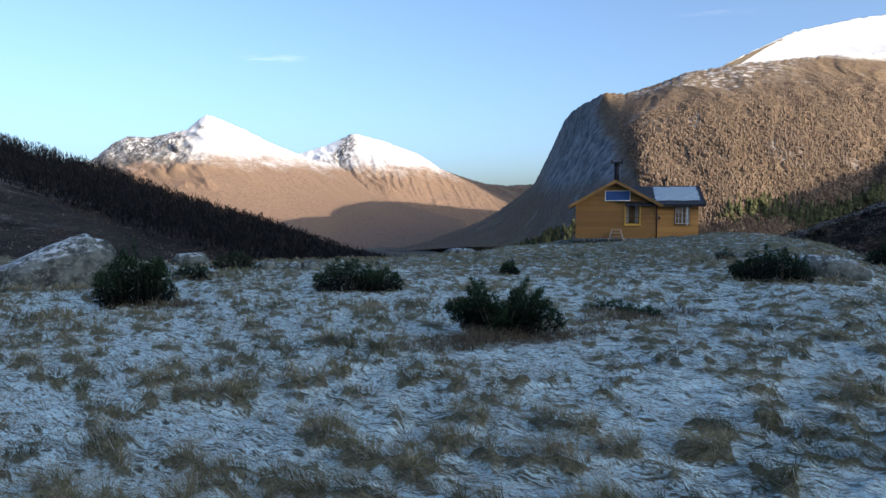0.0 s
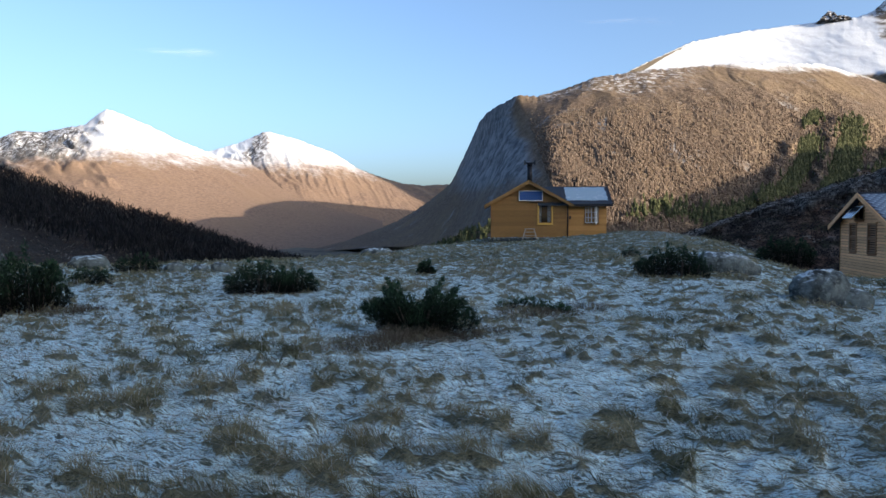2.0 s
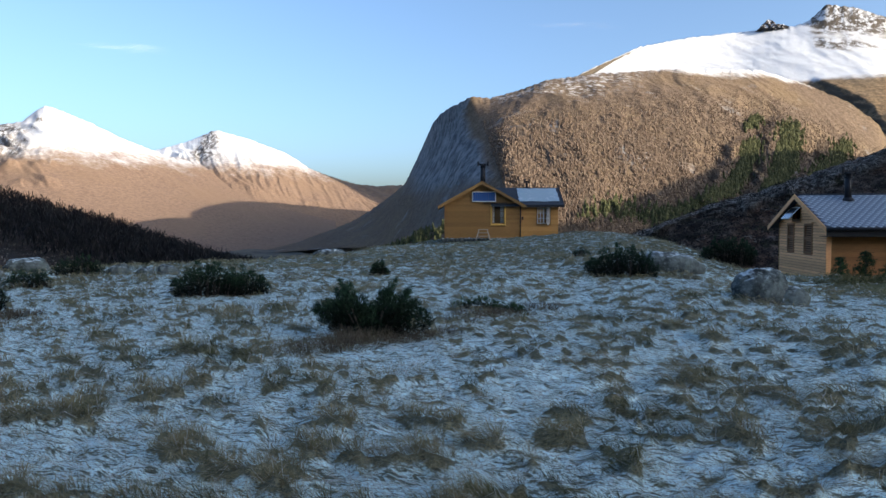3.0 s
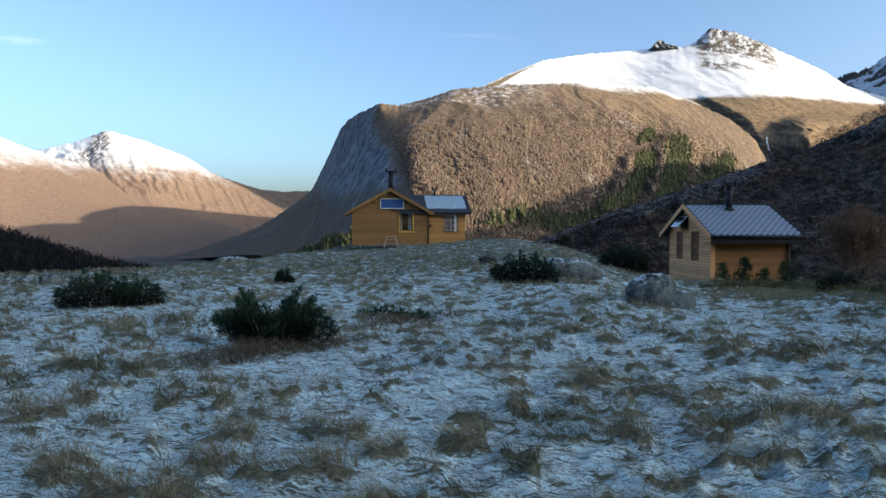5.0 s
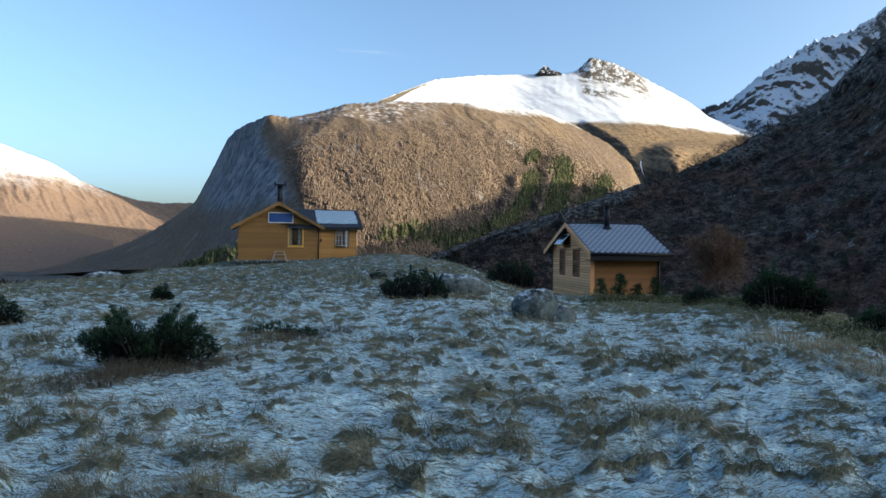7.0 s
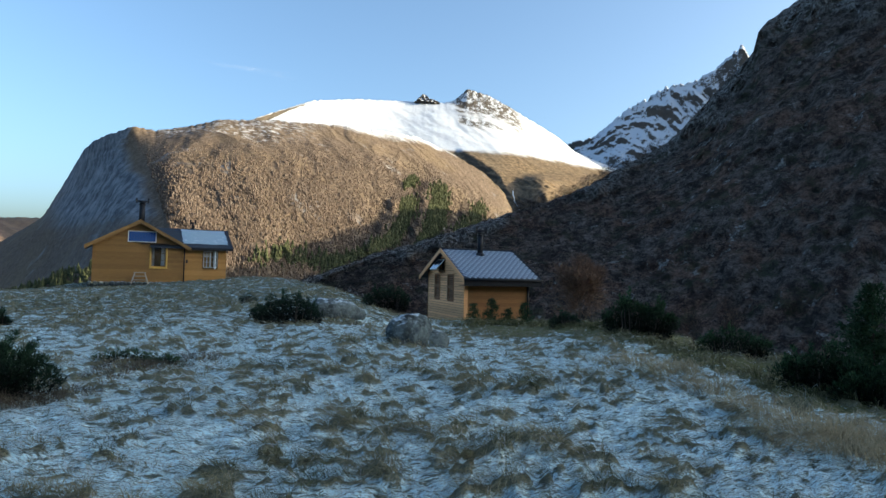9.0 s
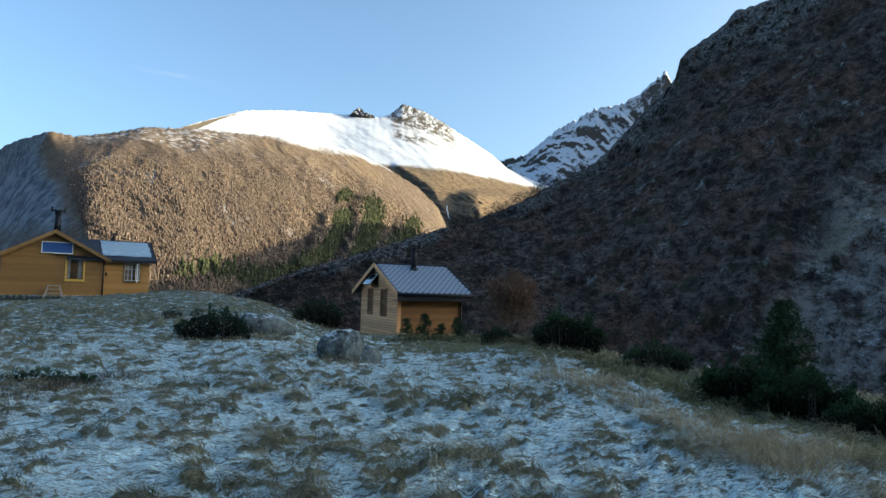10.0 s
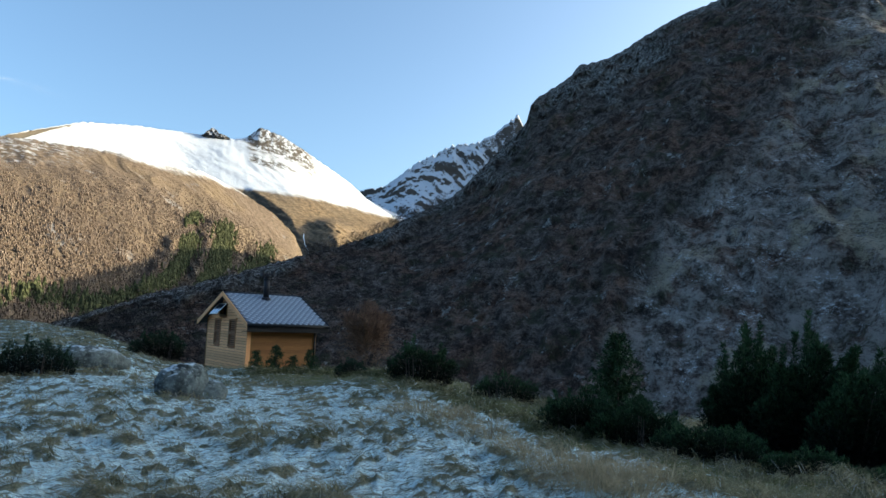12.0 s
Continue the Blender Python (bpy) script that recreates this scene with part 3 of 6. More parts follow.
_, CLIFF = mountain(
    "cliff_mountain", ((-6, 2450, -2.85), (-1, 2700, -1.8), (2, 2850, -0.75), (4, 2850, 0.15), (6, 2700, 1.5), (8, 2500, 3.0), (9.4, 2250, 5.85), (10.6, 1900, 8.5), (11.3, 1740, 9.3), (12.8, 1600, 10.1), (13.9, 1570, 10.65), (15.6, 1590, 10.5), (17.6, 1610, 10.95), (20.4, 1620, 11.85), (24.9, 1680, 12.2), (28.8, 1780, 12.2), (32.2, 1880, 12.15), (37.4, 2050, 11.5), (40.6, 2120, 10.1), (43.3, 2150, 8.6), (45.2, 2150, 6.9), (46, 2150, 5.3), (46.6, 2150, 3.5), (47.4, 2150, 1)),
    ((-6, 2300, -2.95), (2, 1950, -2.4), (6, 1700, -2.4), (10, 1250, -2.8), (13, 950, -3.2), (17, 820, -3.6), (24, 840, -3.8), (32, 980, -3.4), (40, 1250, -2.6), (47.4, 1550, -2)), 520, 170, M_BROWN, "broad brown mountain with a sheer cliff end and birch slopes", seed=57, jag=0.07, power=0.9, width=110, gully=0.007, rough=0.011, lean=0.15, rock_az=(17.6, -1.4), crag=8, dust_top=(15, 30),
    spurs=((((37.0, 1.4), (37.6, 2.6), (38.0, 4.0), (38.4, 5.6), (38.8, 7.6)), 46, 1.2, 1.6), (((33.4, 1.6), (34.6, 3.2), (35.4, 4.7), (36.0, 6.2)), 40, 1.1, 1.4), (((40.4, 3.0), (41.8, 4.2), (42.5, 5.8)), 38, 1.2, 1.4)))
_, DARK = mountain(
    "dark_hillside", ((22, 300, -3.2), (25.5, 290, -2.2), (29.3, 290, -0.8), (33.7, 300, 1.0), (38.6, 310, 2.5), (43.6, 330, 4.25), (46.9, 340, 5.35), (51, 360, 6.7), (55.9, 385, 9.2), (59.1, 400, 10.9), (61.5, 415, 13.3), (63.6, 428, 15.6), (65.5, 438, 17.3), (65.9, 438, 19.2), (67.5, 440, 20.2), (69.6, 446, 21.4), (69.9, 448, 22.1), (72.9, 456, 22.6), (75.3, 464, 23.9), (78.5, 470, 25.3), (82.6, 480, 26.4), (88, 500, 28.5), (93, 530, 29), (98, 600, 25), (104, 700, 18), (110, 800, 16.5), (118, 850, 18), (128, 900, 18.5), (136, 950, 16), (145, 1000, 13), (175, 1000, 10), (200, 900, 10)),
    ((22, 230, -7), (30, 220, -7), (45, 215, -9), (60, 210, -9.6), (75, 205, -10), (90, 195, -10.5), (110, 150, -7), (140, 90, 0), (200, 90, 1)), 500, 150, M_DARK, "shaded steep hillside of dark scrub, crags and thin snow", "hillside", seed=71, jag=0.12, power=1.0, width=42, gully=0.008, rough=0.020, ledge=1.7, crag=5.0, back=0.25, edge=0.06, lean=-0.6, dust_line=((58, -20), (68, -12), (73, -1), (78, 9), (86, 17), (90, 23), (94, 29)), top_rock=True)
# Unseen ridge, added to shape the shadow across the valley slopes.
mountain(
    "hidden_shade_ridge", ((14, 3200, 2.0), (15.5, 3135, 3.42), (17.5, 2941, 5.82), (18.5, 2783, 7.68), (19.3, 2546, 9.46), (20.0, 2265, 10.73), (20.5, 2047, 11.2), (21.0, 1900, 11.1), (22.5, 1850, 9)),
    ((14, 2600, 0), (19, 2100, 0), (22.5, 1500, 0)), 90, 30, M_BROWN, "unseen ridge added behind the brown mountain to cast shade", "mountain", seed=91, jag=0.12, width=120, back=0.5)
# Unseen massif, added to shade the foot of the brown mountain.
mountain(
    "shade_massif", ((57, 1900, 5.0), (60, 1880, 7.6), (64, 1850, 8.8), (68, 1820, 9.6), (72, 1780, 10.8), (78, 1690, 11.9), (82, 1435, 11.6), (92, 1228, 11.4), (106, 1200, 11.4)),
    ((57, 1200, 0.5), (106, 700, 2)), 140, 40, M_ROCKY, "unseen massif added behind the hillside to cast shade", "mountain", seed=97, jag=0.3, width=120, back=0.3)
_, SPUR = mountain(
    "spruce_ridge", ((1, 940, -4.6), (2.5, 920, -3.9), (4.4, 890, -3.3), (6.8, 860, -2.5), (9, 835, -1.5), (11.4, 820, -0.4), (14, 810, 0.2), (16.5, 800, 0.0), (18.5, 795, -1.5), (20, 790, -4)),
    ((1, 800, -7.5), (9, 640, -9), (20, 600, -9)), 160, 50, M_BROWN, "shaded foothill crested with spruces", "hillside", seed=63, jag=0.05, width=40, gully=0.02, rough=0.02, back=1.2)
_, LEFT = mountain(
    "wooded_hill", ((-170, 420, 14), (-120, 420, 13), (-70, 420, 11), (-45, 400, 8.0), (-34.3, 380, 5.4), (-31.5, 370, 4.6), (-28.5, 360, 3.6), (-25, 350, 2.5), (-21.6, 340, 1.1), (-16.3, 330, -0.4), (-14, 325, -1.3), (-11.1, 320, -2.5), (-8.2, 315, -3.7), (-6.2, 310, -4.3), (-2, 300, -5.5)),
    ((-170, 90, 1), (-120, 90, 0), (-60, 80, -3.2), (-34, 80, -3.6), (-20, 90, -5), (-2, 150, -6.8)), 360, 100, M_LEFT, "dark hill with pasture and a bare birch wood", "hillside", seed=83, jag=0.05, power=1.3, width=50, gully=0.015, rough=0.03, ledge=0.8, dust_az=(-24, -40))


def rock_tor(az, dist, el, wide, tall, seed):
    """A knob of bare rock that stands out of a snowy ridge."""
    around, ups = 40, 14
    a = np.linspace(0, 2 * np.pi, around, endpoint=False)[:, None]
    h = np.linspace(-0.4, 1.0, ups)[None, :]
    rough = 1 + 0.5 * fbm(np.cos(a) * 2.2 + h * 1.5, np.sin(a) * 2.2 + h * 2.5, 4, seed)
    rad = 0.5 * wide * np.clip(1.02 - h, 0.02, 2) ** 0.7 * rough
    centre = polar(np.array(az), dist, 0.0)
    z0 = 1.6 + dist * math.tan(radians(el))
    V = np.stack([centre[0] + rad * np.cos(a), centre[1] + rad * np.sin(a), z0 + tall * (h + 0.10 * rough) + 0 * a], -1)
    k = np.arange(around)[:, None] * ups
    j = np.arange(ups - 1)[None, :]
    k2 = (np.arange(around)[:, None] + 1) % around * ups
    F = np.stack([k + j, k2 + j, k2 + j + 1, k + j + 1], -1).reshape(-1, 4)
    return tagged(new("rocky_tor", big_mesh("rocky_tor", V.reshape(-1, 3), F, M_TOR)), "dark rock knob on the snowy ridge", "rock", kind="structure")


M_TOR = mountain_material("bare_summit_rock", (0.043, 0.043, 0.046), (0.11, 0.10, 0.09), (0.043, 0.043, 0.046), (0.130, 0.115, 0.098), 560, 600, 0.02, 90, 0.62, 0.3)
rock_tor(37.9, 3850, 14.5, 95, 46, 5)
rock_tor(38.7, 3855, 14.4, 80, 26, 8)


def cloud_material():
    m = Nodes("thin_ice_cloud")
    veil = m.ramp(m.noise(m.scaled(m.where, 1, 1, 6), 0.0035, 6, 0.6, 0.6), 0.36, 0.74, 0.0, 0.075)
    clear = m.n.new("ShaderNodeBsdfTransparent")
    both = m.n.new("ShaderNodeMixShader")
    mat = m.done((0.9, 0.9, 0.9), 1.0, spec=0.0)
    m.put(both.inputs[0], m.math("MULTIPLY", veil, m.attr("veil")))
    m.l.new(clear.outputs[0], both.inputs[1])
    m.l.new(m.bsdf.outputs[0], both.inputs[2])
    m.l.new(both.outputs[0], m.n["Material Output"].inputs[0])
    return mat


M_CLOUD = cloud_material()


def cirrus(az, el, wide, tall, tilt, seed):
    """A faint streak of high cloud."""
    u, v = np.meshgrid(np.linspace(-1, 1, 40), np.linspace(-1, 1, 10), indexing="ij")
    A = az + u * wide / 2
    E = el + v * tall / 2 * (0.6 + 0.4 * u) + tilt * u + 0.15 * vnoise(u * 2, v, seed)
    P = polar(A, np.full(A.shape, 4860.0), 0.0).copy()
    P[..., 2] = 1.6 + 4860 * np.tan(np.radians(E))
    veil = smooth01((1 - np.abs(u)) * 1.6) * smooth01((1 - np.abs(v)) * 1.4)
    me = big_mesh("cirrus_cloud", P.reshape(-1, 3), grid_faces(*A.shape), M_CLOUD, True, {"veil": veil})
    return tagged(new("cirrus_cloud", me), "faint white streak of high cloud", "cloud", kind="structure")


cirrus(-15.0, 13.4, 8.0, 0.9, 0.1, 3)
cirrus(23.0, 16.2, 9.0, 1.0, -0.3, 5)

# ---------------------------------------------------------------- plants
def rng_dirs(rng, n, up=0.0):
    v = rng.normal(size=(n, 3))
    v[:, 2] += up
    return v / np.linalg.norm(v, axis=1, keepdims=True)


def sprays(P, D, length, rng, k=3, spread=0.55, thin=0.22):
    """Fans of k narrow leaflets at points P along directions D."""
    n = len(P)
    length = np.broadcast_to(length, (n,))
    P, D, L = np.repeat(P, k, 0), np.repeat(D, k, 0), np.repeat(length, k)
    T = D + spread * rng.normal(size=D.shape)
    T /= np.linalg.norm(T, axis=1, keepdims=True)
    side = np.cross(T, rng_dirs(rng, len(T)))
    side /= np.linalg.norm(side, axis=1, keepdims=True) + 1e-9
    L = L * rng.uniform(0.7, 1.2, len(L))
    w = (L * thin)[:, None]
    mid = P + T * (L * 0.45)[:, None]
    V = np.stack([P, mid + side * w, P + T * L[:, None], mid - side * w], 1).reshape(-1, 3)
    F = np.arange(len(V)).reshape(-1, 4)
    return V, F


def join(parts):
    V, F, n = [], [], 0
    for v, f in parts:
        V.append(v)
        F.append(f + n)
        n += len(v)
    return np.concatenate(V), np.concatenate(F)


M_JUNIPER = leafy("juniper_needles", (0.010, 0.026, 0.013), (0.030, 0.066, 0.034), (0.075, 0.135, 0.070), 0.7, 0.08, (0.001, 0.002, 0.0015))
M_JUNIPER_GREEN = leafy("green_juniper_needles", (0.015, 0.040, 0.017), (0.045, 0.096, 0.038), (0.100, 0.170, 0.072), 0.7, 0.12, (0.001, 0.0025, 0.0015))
M_SPRUCE = leafy("spruce_needles", (0.011, 0.028, 0.013), (0.032, 0.066, 0.028), (0.07, 0.11, 0.05), 0.7, 0.12)
M_SPRUCE_FAR = leafy("far_spruce_needles", (0.034, 0.043, 0.021), (0.080, 0.091, 0.042), (0.150, 0.157, 0.075))
M_BARK = plain("dark_bark", (0.07, 0.055, 0.045), 0.9, scale=20)
M_PALE_BARK = plain("pale_birch_bark", (0.20, 0.18, 0.16), 0.85, scale=20)
M_BIRCH = leafy("bare_birch_twigs", (0.114, 0.086, 0.067), (0.155, 0.119, 0.095), (0.195, 0.158, 0.129))
M_TWIG = leafy("dark_bare_twigs", (0.016, 0.015, 0.015), (0.038, 0.033, 0.031), (0.068, 0.058, 0.052))
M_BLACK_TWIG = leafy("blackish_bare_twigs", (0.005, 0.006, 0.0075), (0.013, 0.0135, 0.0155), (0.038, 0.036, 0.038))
M_RED_TWIG = leafy("russet_twigs", (0.095, 0.058, 0.042), (0.18, 0.112, 0.076), (0.28, 0.185, 0.125))
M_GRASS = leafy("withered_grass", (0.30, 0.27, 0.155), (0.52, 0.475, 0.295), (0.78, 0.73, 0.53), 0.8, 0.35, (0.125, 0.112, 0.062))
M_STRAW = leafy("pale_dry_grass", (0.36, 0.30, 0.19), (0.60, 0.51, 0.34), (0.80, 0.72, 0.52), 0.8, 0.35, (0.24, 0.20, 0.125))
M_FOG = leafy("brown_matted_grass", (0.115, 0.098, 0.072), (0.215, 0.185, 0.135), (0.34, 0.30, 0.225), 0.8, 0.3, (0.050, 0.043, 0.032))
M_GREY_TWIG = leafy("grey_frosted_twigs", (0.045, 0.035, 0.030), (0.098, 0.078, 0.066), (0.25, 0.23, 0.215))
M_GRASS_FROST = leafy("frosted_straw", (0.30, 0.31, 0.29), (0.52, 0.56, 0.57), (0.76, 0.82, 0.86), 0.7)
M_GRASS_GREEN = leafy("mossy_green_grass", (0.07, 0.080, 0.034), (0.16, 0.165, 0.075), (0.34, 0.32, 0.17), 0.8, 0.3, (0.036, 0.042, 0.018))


def at(az, r, dz=0.0):
    a = radians(az)
    x, y = r * math.sin(a), r * math.cos(a)
    return x, y, float(land(x, y)) + dz


JUNIPER = "dark green juniper bush in frosted meadow grass"


def juniper(az, r, width, height, seed, label=JUNIPER, dense=1.0, lobes=5, lean=0.0, vase=0.0, needles=None, shoots=6, flat=2.4):
    """A spreading juniper: lumpy masses of feathery needles on leaning stems, with a few upright shoots; vase opens it in two above a narrow foot."""
    rng = np.random.default_rng(seed)
    x, y, z = at(az, r)
    ob = thing("juniper_bush", pose(x, y, z - 0.02, 0, 0, -az), label, "bush", "junipers on the meadow")
    needle = 0.044 + 0.026 * min(1.5, height)
    many = int(dense * (1050 + 2650 * width * height) * min(1.0, max(0.30, 8.5 / r)))
    lumps = lobes * 3
    tips, plumes, painted_light = [], [], []
    for k in range(lumps + shoots):
        fx = (k + rng.uniform(0.1, 0.9)) / lumps * 2 - 1 if k < lumps else rng.uniform(-0.85, 0.85)
        crown = 1 - 0.5 * abs(fx) ** flat - vase * 0.55 * max(0.0, 1 - abs(fx) / 0.36)
        tall = height * crown * (rng.uniform(0.66, 0.98) if k < lumps else rng.uniform(0.98, 1.14))
        side = rng.uniform(-0.20, 0.20) * width
        top = np.array([fx * width * 0.46 + lean * height, side, tall])
        base = np.array([fx * width * (0.34 - 0.30 * vase), side * 0.6, 0.0])
        m = many // lumps if k < lumps else many // (lumps * 7)
        d = rng_dirs(rng, m)
        shell = rng.uniform(0.02, 1.0, m) ** 0.30
        t = rng.uniform(0.12 + 0.12 * vase, 1.0, m) if k < lumps else rng.uniform(0.72, 1.0, m)
        thick = (0.05 + 0.95 * np.sin(np.pi * np.clip(0.10 + 0.86 * t, 0, 1)) ** 0.7) * (0.13 * min(1.5, width) * rng.uniform(0.8, 1.25) if k < lumps else 0.04)
        thick = thick * (1 - vase + vase * np.clip(0.25 + t, 0, 1))
        lump = 1 + 0.35 * np.sin(5 * d[:, 0] + 9 * t + seed) * np.sin(4 * d[:, 1] + 7 * t + k)
        core = base + (top - base) * t[:, None]
        P = core + d * (thick * shell * lump)[:, None] * (1, 1, 0.75)
        P[:, 2] = np.maximum(P[:, 2], 0.02)
        D = 0.8 * (top - base) / np.linalg.norm(top - base) + 0.8 * d + (0, 0, 0.6) + rng.normal(0, 0.25, (m, 3))
        D /= np.linalg.norm(D, axis=1, keepdims=True)
        plumes.append(sprays(P, D, needle, rng, 3, 0.5, 0.036 + 0.0042 * r))
        # Shade put into the needle colour: darker low down and inside the lumps.
        painted_light.append(np.repeat(np.clip((P[:, 2] / (height * crown)) ** 1.4 * shell + rng.normal(0, 0.08, m), 0, 1), 12))
        tips.append((base, top))
    V, F = join(plumes)
    mesh_part("foliage", big_mesh("foliage", V, F, needles or M_JUNIPER, attr={"tip": np.concatenate(painted_light)}), ob)
    bm = bmesh.new()
    for b, t in tips:
        tube(b - (0, 0, 0.05), b + (t - b) * 0.62, 0.018, 0.006, 5, bm)
    part("trunk", bm, M_BARK, ob)
    return ob


def young_spruce(az, r, width, height, seed, label, dz=0.0, name="young_spruce"):
    rng = np.random.default_rng(seed)
    x, y, z = at(az, r, dz)
    ob = thing(name, pose(x, y, z - 0.03, 0, 0, rng.uniform(0, 360)), label, "tree", "young conifers by the shed")
    V = []
    n = max(8, int(height / 0.085))
    for k in range(n):
        f = k / n
        zc = height * (0.06 + 0.9 * f)
        reach = width * 0.5 * (1 - f) ** 0.75 * rng.uniform(0.75, 1.15) + 0.04
        for _ in range(8):
            a = rng.uniform(0, 2 * np.pi)
            m = max(7, int(reach / 0.03))
            t = np.linspace(0.05, 1, m)
            rise = rng.uniform(0.0, 0.45)
            P = np.stack([np.cos(a) * t * reach, np.sin(a) * t * reach, zc + reach * (rise * t - 0.15 * t * t)], -1) + rng.normal(0, 0.025, (m, 3))
            D = np.array([np.cos(a), np.sin(a), 0.35]) + rng.normal(0, 0.35, (m, 3))
            D /= np.linalg.norm(D, axis=1, keepdims=True)
            V.append(sprays(P, D, 0.055 + 0.022 * height, rng, 4, 0.7, 0.11))
    v, f = join(V)
    mesh_part("foliage", big_mesh("foliage", v, f, M_SPRUCE), ob)
    bm = tube((0, 0, -0.05), (0, 0, height * 0.98), 0.025 + 0.012 * height, 0.006, 7)
    part("trunk", bm, M_BARK, ob)
    return ob


def clumps(spots, height, width, rng, k=12, size=0.3, upright=0.3, slim=0.45):
    """Leafless scrub as loose heaps of short crossed twigs."""
    n = len(spots)
    h, w = np.repeat(np.broadcast_to(height, (n,)), k), np.repeat(np.broadcast_to(width, (n,)), k)
    d = rng_dirs(rng, n * k, 0.25) * (rng.uniform(0.15, 1.0, (n * k, 1)) ** 0.45)
    P = np.repeat(spots, k, 0) + d * np.stack([w * 0.5, w * 0.5, h * 0.45], -1) + np.stack([0 * h, 0 * h, h * 0.5], -1)
    u, v = rng_dirs(rng, n * k, upright), rng_dirs(rng, n * k)
    s = size * rng.uniform(0.5, 1.3, (n * k, 1))
    V = np.stack([P - u * s, P + v * s * slim, P + u * s, P - v * s * slim], 1).reshape(-1, 3)
    return V, np.arange(len(V)).reshape(-1, 4)


def bare_tree(az, r, width, height, seed, label, material, name="bare_birch", dz=0.0, twigs=260, trunk=0.04):
    """A leafless tree: a trunk, limbs that fork upward and a haze of fine twigs."""
    rng = np.random.default_rng(seed)
    x, y, z = at(az, r, dz)
    ob = thing(name, pose(x, y, z - 0.03, 0, 0, rng.uniform(0, 360)), label, "tree")
    bm = tube((0, 0, -0.05), (0.03, 0.02, height * 0.55), trunk, trunk * 0.5, 7)
    tips = []
    for k in range(12):
        a, h0 = rng.uniform(0, 2 * np.pi), height * rng.uniform(0.12, 0.5)
        reach = width * 0.5 * rng.uniform(0.45, 1.0)
        end = np.array([np.cos(a) * reach, np.sin(a) * reach, min(height, h0 + height * rng.uniform(0.25, 0.5))])
        start = np.array([0.03 * h0 / height, 0.0, h0])
        tube(start, end, trunk * 0.35, trunk * 0.1, 5, bm)
        tips.append((start, end))
    part("trunk", bm, M_BARK if material is not M_PALE_BARK else M_PALE_BARK, ob)
    P, D = [], []
    for start, end in tips:
        t = rng.uniform(0.25, 1.0, twigs // 12)[:, None]
        P.append(start + (end - start) * t + rng.normal(0, 0.03 * width, (len(t), 3)))
        d = (end - start) / np.linalg.norm(end - start) + (0, 0, 0.5) + rng.normal(0, 0.4, (len(t), 3))
        D.append(d / np.linalg.norm(d, axis=1, keepdims=True))
    d = rng_dirs(rng, twigs * 2, 0.2) * (rng.uniform(0.1, 1.0, (twigs * 2, 1)) ** 0.4)
    heap = np.array([0, 0, height * 0.55]) + d * (width * 0.5, width * 0.5, height * 0.45)
    heap[:, :2] *= np.clip(1.35 - heap[:, 2:] / height, 0.25, 1.0) * (1 + 0.35 * np.sin(3 * np.arctan2(d[:, 1:2], d[:, :1]) + seed))
    out = d + (0, 0, 0.6) + rng.normal(0, 0.3, d.shape)
    cloud = sprays(heap, out / np.linalg.norm(out, axis=1, keepdims=True), 0.09 * height, rng, 2, 0.5, 0.035)
    V, F = join([sprays(np.concatenate(P), np.concatenate(D), 0.13 * height, rng, 3, 0.5, 0.035), cloud])
    mesh_part("crown", big_mesh("crown", V, F, material), ob)
    return ob


# junipers and stones on the meadow
juniper(-25.6, 13.0, 1.35, 1.12, 1, "tall dark juniper bush beside a pale boulder", 1.5, 6)
juniper(-21.3, 17.7, 0.95, 0.50, 2, "low green juniper by a pale boulder", 1.2)
juniper(-18.0, 20.7, 1.35, 0.60, 3, JUNIPER, 1.3)
juniper(-8.6, 14.4, 1.5, 0.80, 4, "wide dark juniper bush on frosted grass", 1.4, 6)
juniper(-5.6, 14.5, 1.1, 0.62, 5, "wide dark juniper bush on frosted grass", 1.4, 5)
juniper(5.9, 19.6, 0.60, 0.50, 6, "small round dark juniper on frosted grass", 2.0, 4)
juniper(5.3, 8.45, 1.66, 0.80, 7, "two-lobed juniper bush with upswept tips among withered grass", 2.0, 9, 0.0, 0.92, shoots=12)
juniper(14.4, 11.6, 0.95, 0.27, 41, "low creeping juniper in pale withered grass", 0.7, 4, needles=M_JUNIPER_GREEN)
juniper(17.4, 11.5, 0.60, 0.22, 42, "low creeping juniper in pale withered grass", 0.7, 4, needles=M_JUNIPER_GREEN)
juniper(26.9, 17.7, 2.0, 0.95, 9, "broad dark juniper bush beside a grey rock", 1.6, 8)
juniper(23.6, 24.0, 0.7, 0.45, 10, "low brownish juniper on the grassy knoll", 0.7, 4)
juniper(35.4, 27.0, 2.2, 1.15, 11, "dark juniper on the slope behind the knoll", 1.4, 8)
juniper(51.4, 18.6, 1.0, 0.52, 12, "low dark juniper in long grass", 1.2)
juniper(57.4, 16.6, 1.9, 1.12, 13, "dark juniper bush at the meadow edge", 1.4, 7, needles=M_JUNIPER_GREEN, flat=2.0)
juniper(64.9, 14.3, 1.5, 0.62, 14, "low dark juniper at the meadow edge", 1.3, 6, needles=M_JUNIPER_GREEN, flat=2.0)
juniper(71.5, 10.4, 1.3, 0.78, 15, "spreading dark juniper on the meadow edge", 1.7, 6, needles=M_JUNIPER_GREEN, flat=2.0)
juniper(76.0, 10.2, 1.5, 0.72, 16, "spreading dark juniper on the meadow edge", 1.7, 6, needles=M_JUNIPER_GREEN, flat=2.0)
juniper(81.5, 9.7, 1.5, 0.55, 17, "spreading dark juniper on the meadow edge", 1.6, 6, needles=M_JUNIPER_GREEN, flat=2.0)
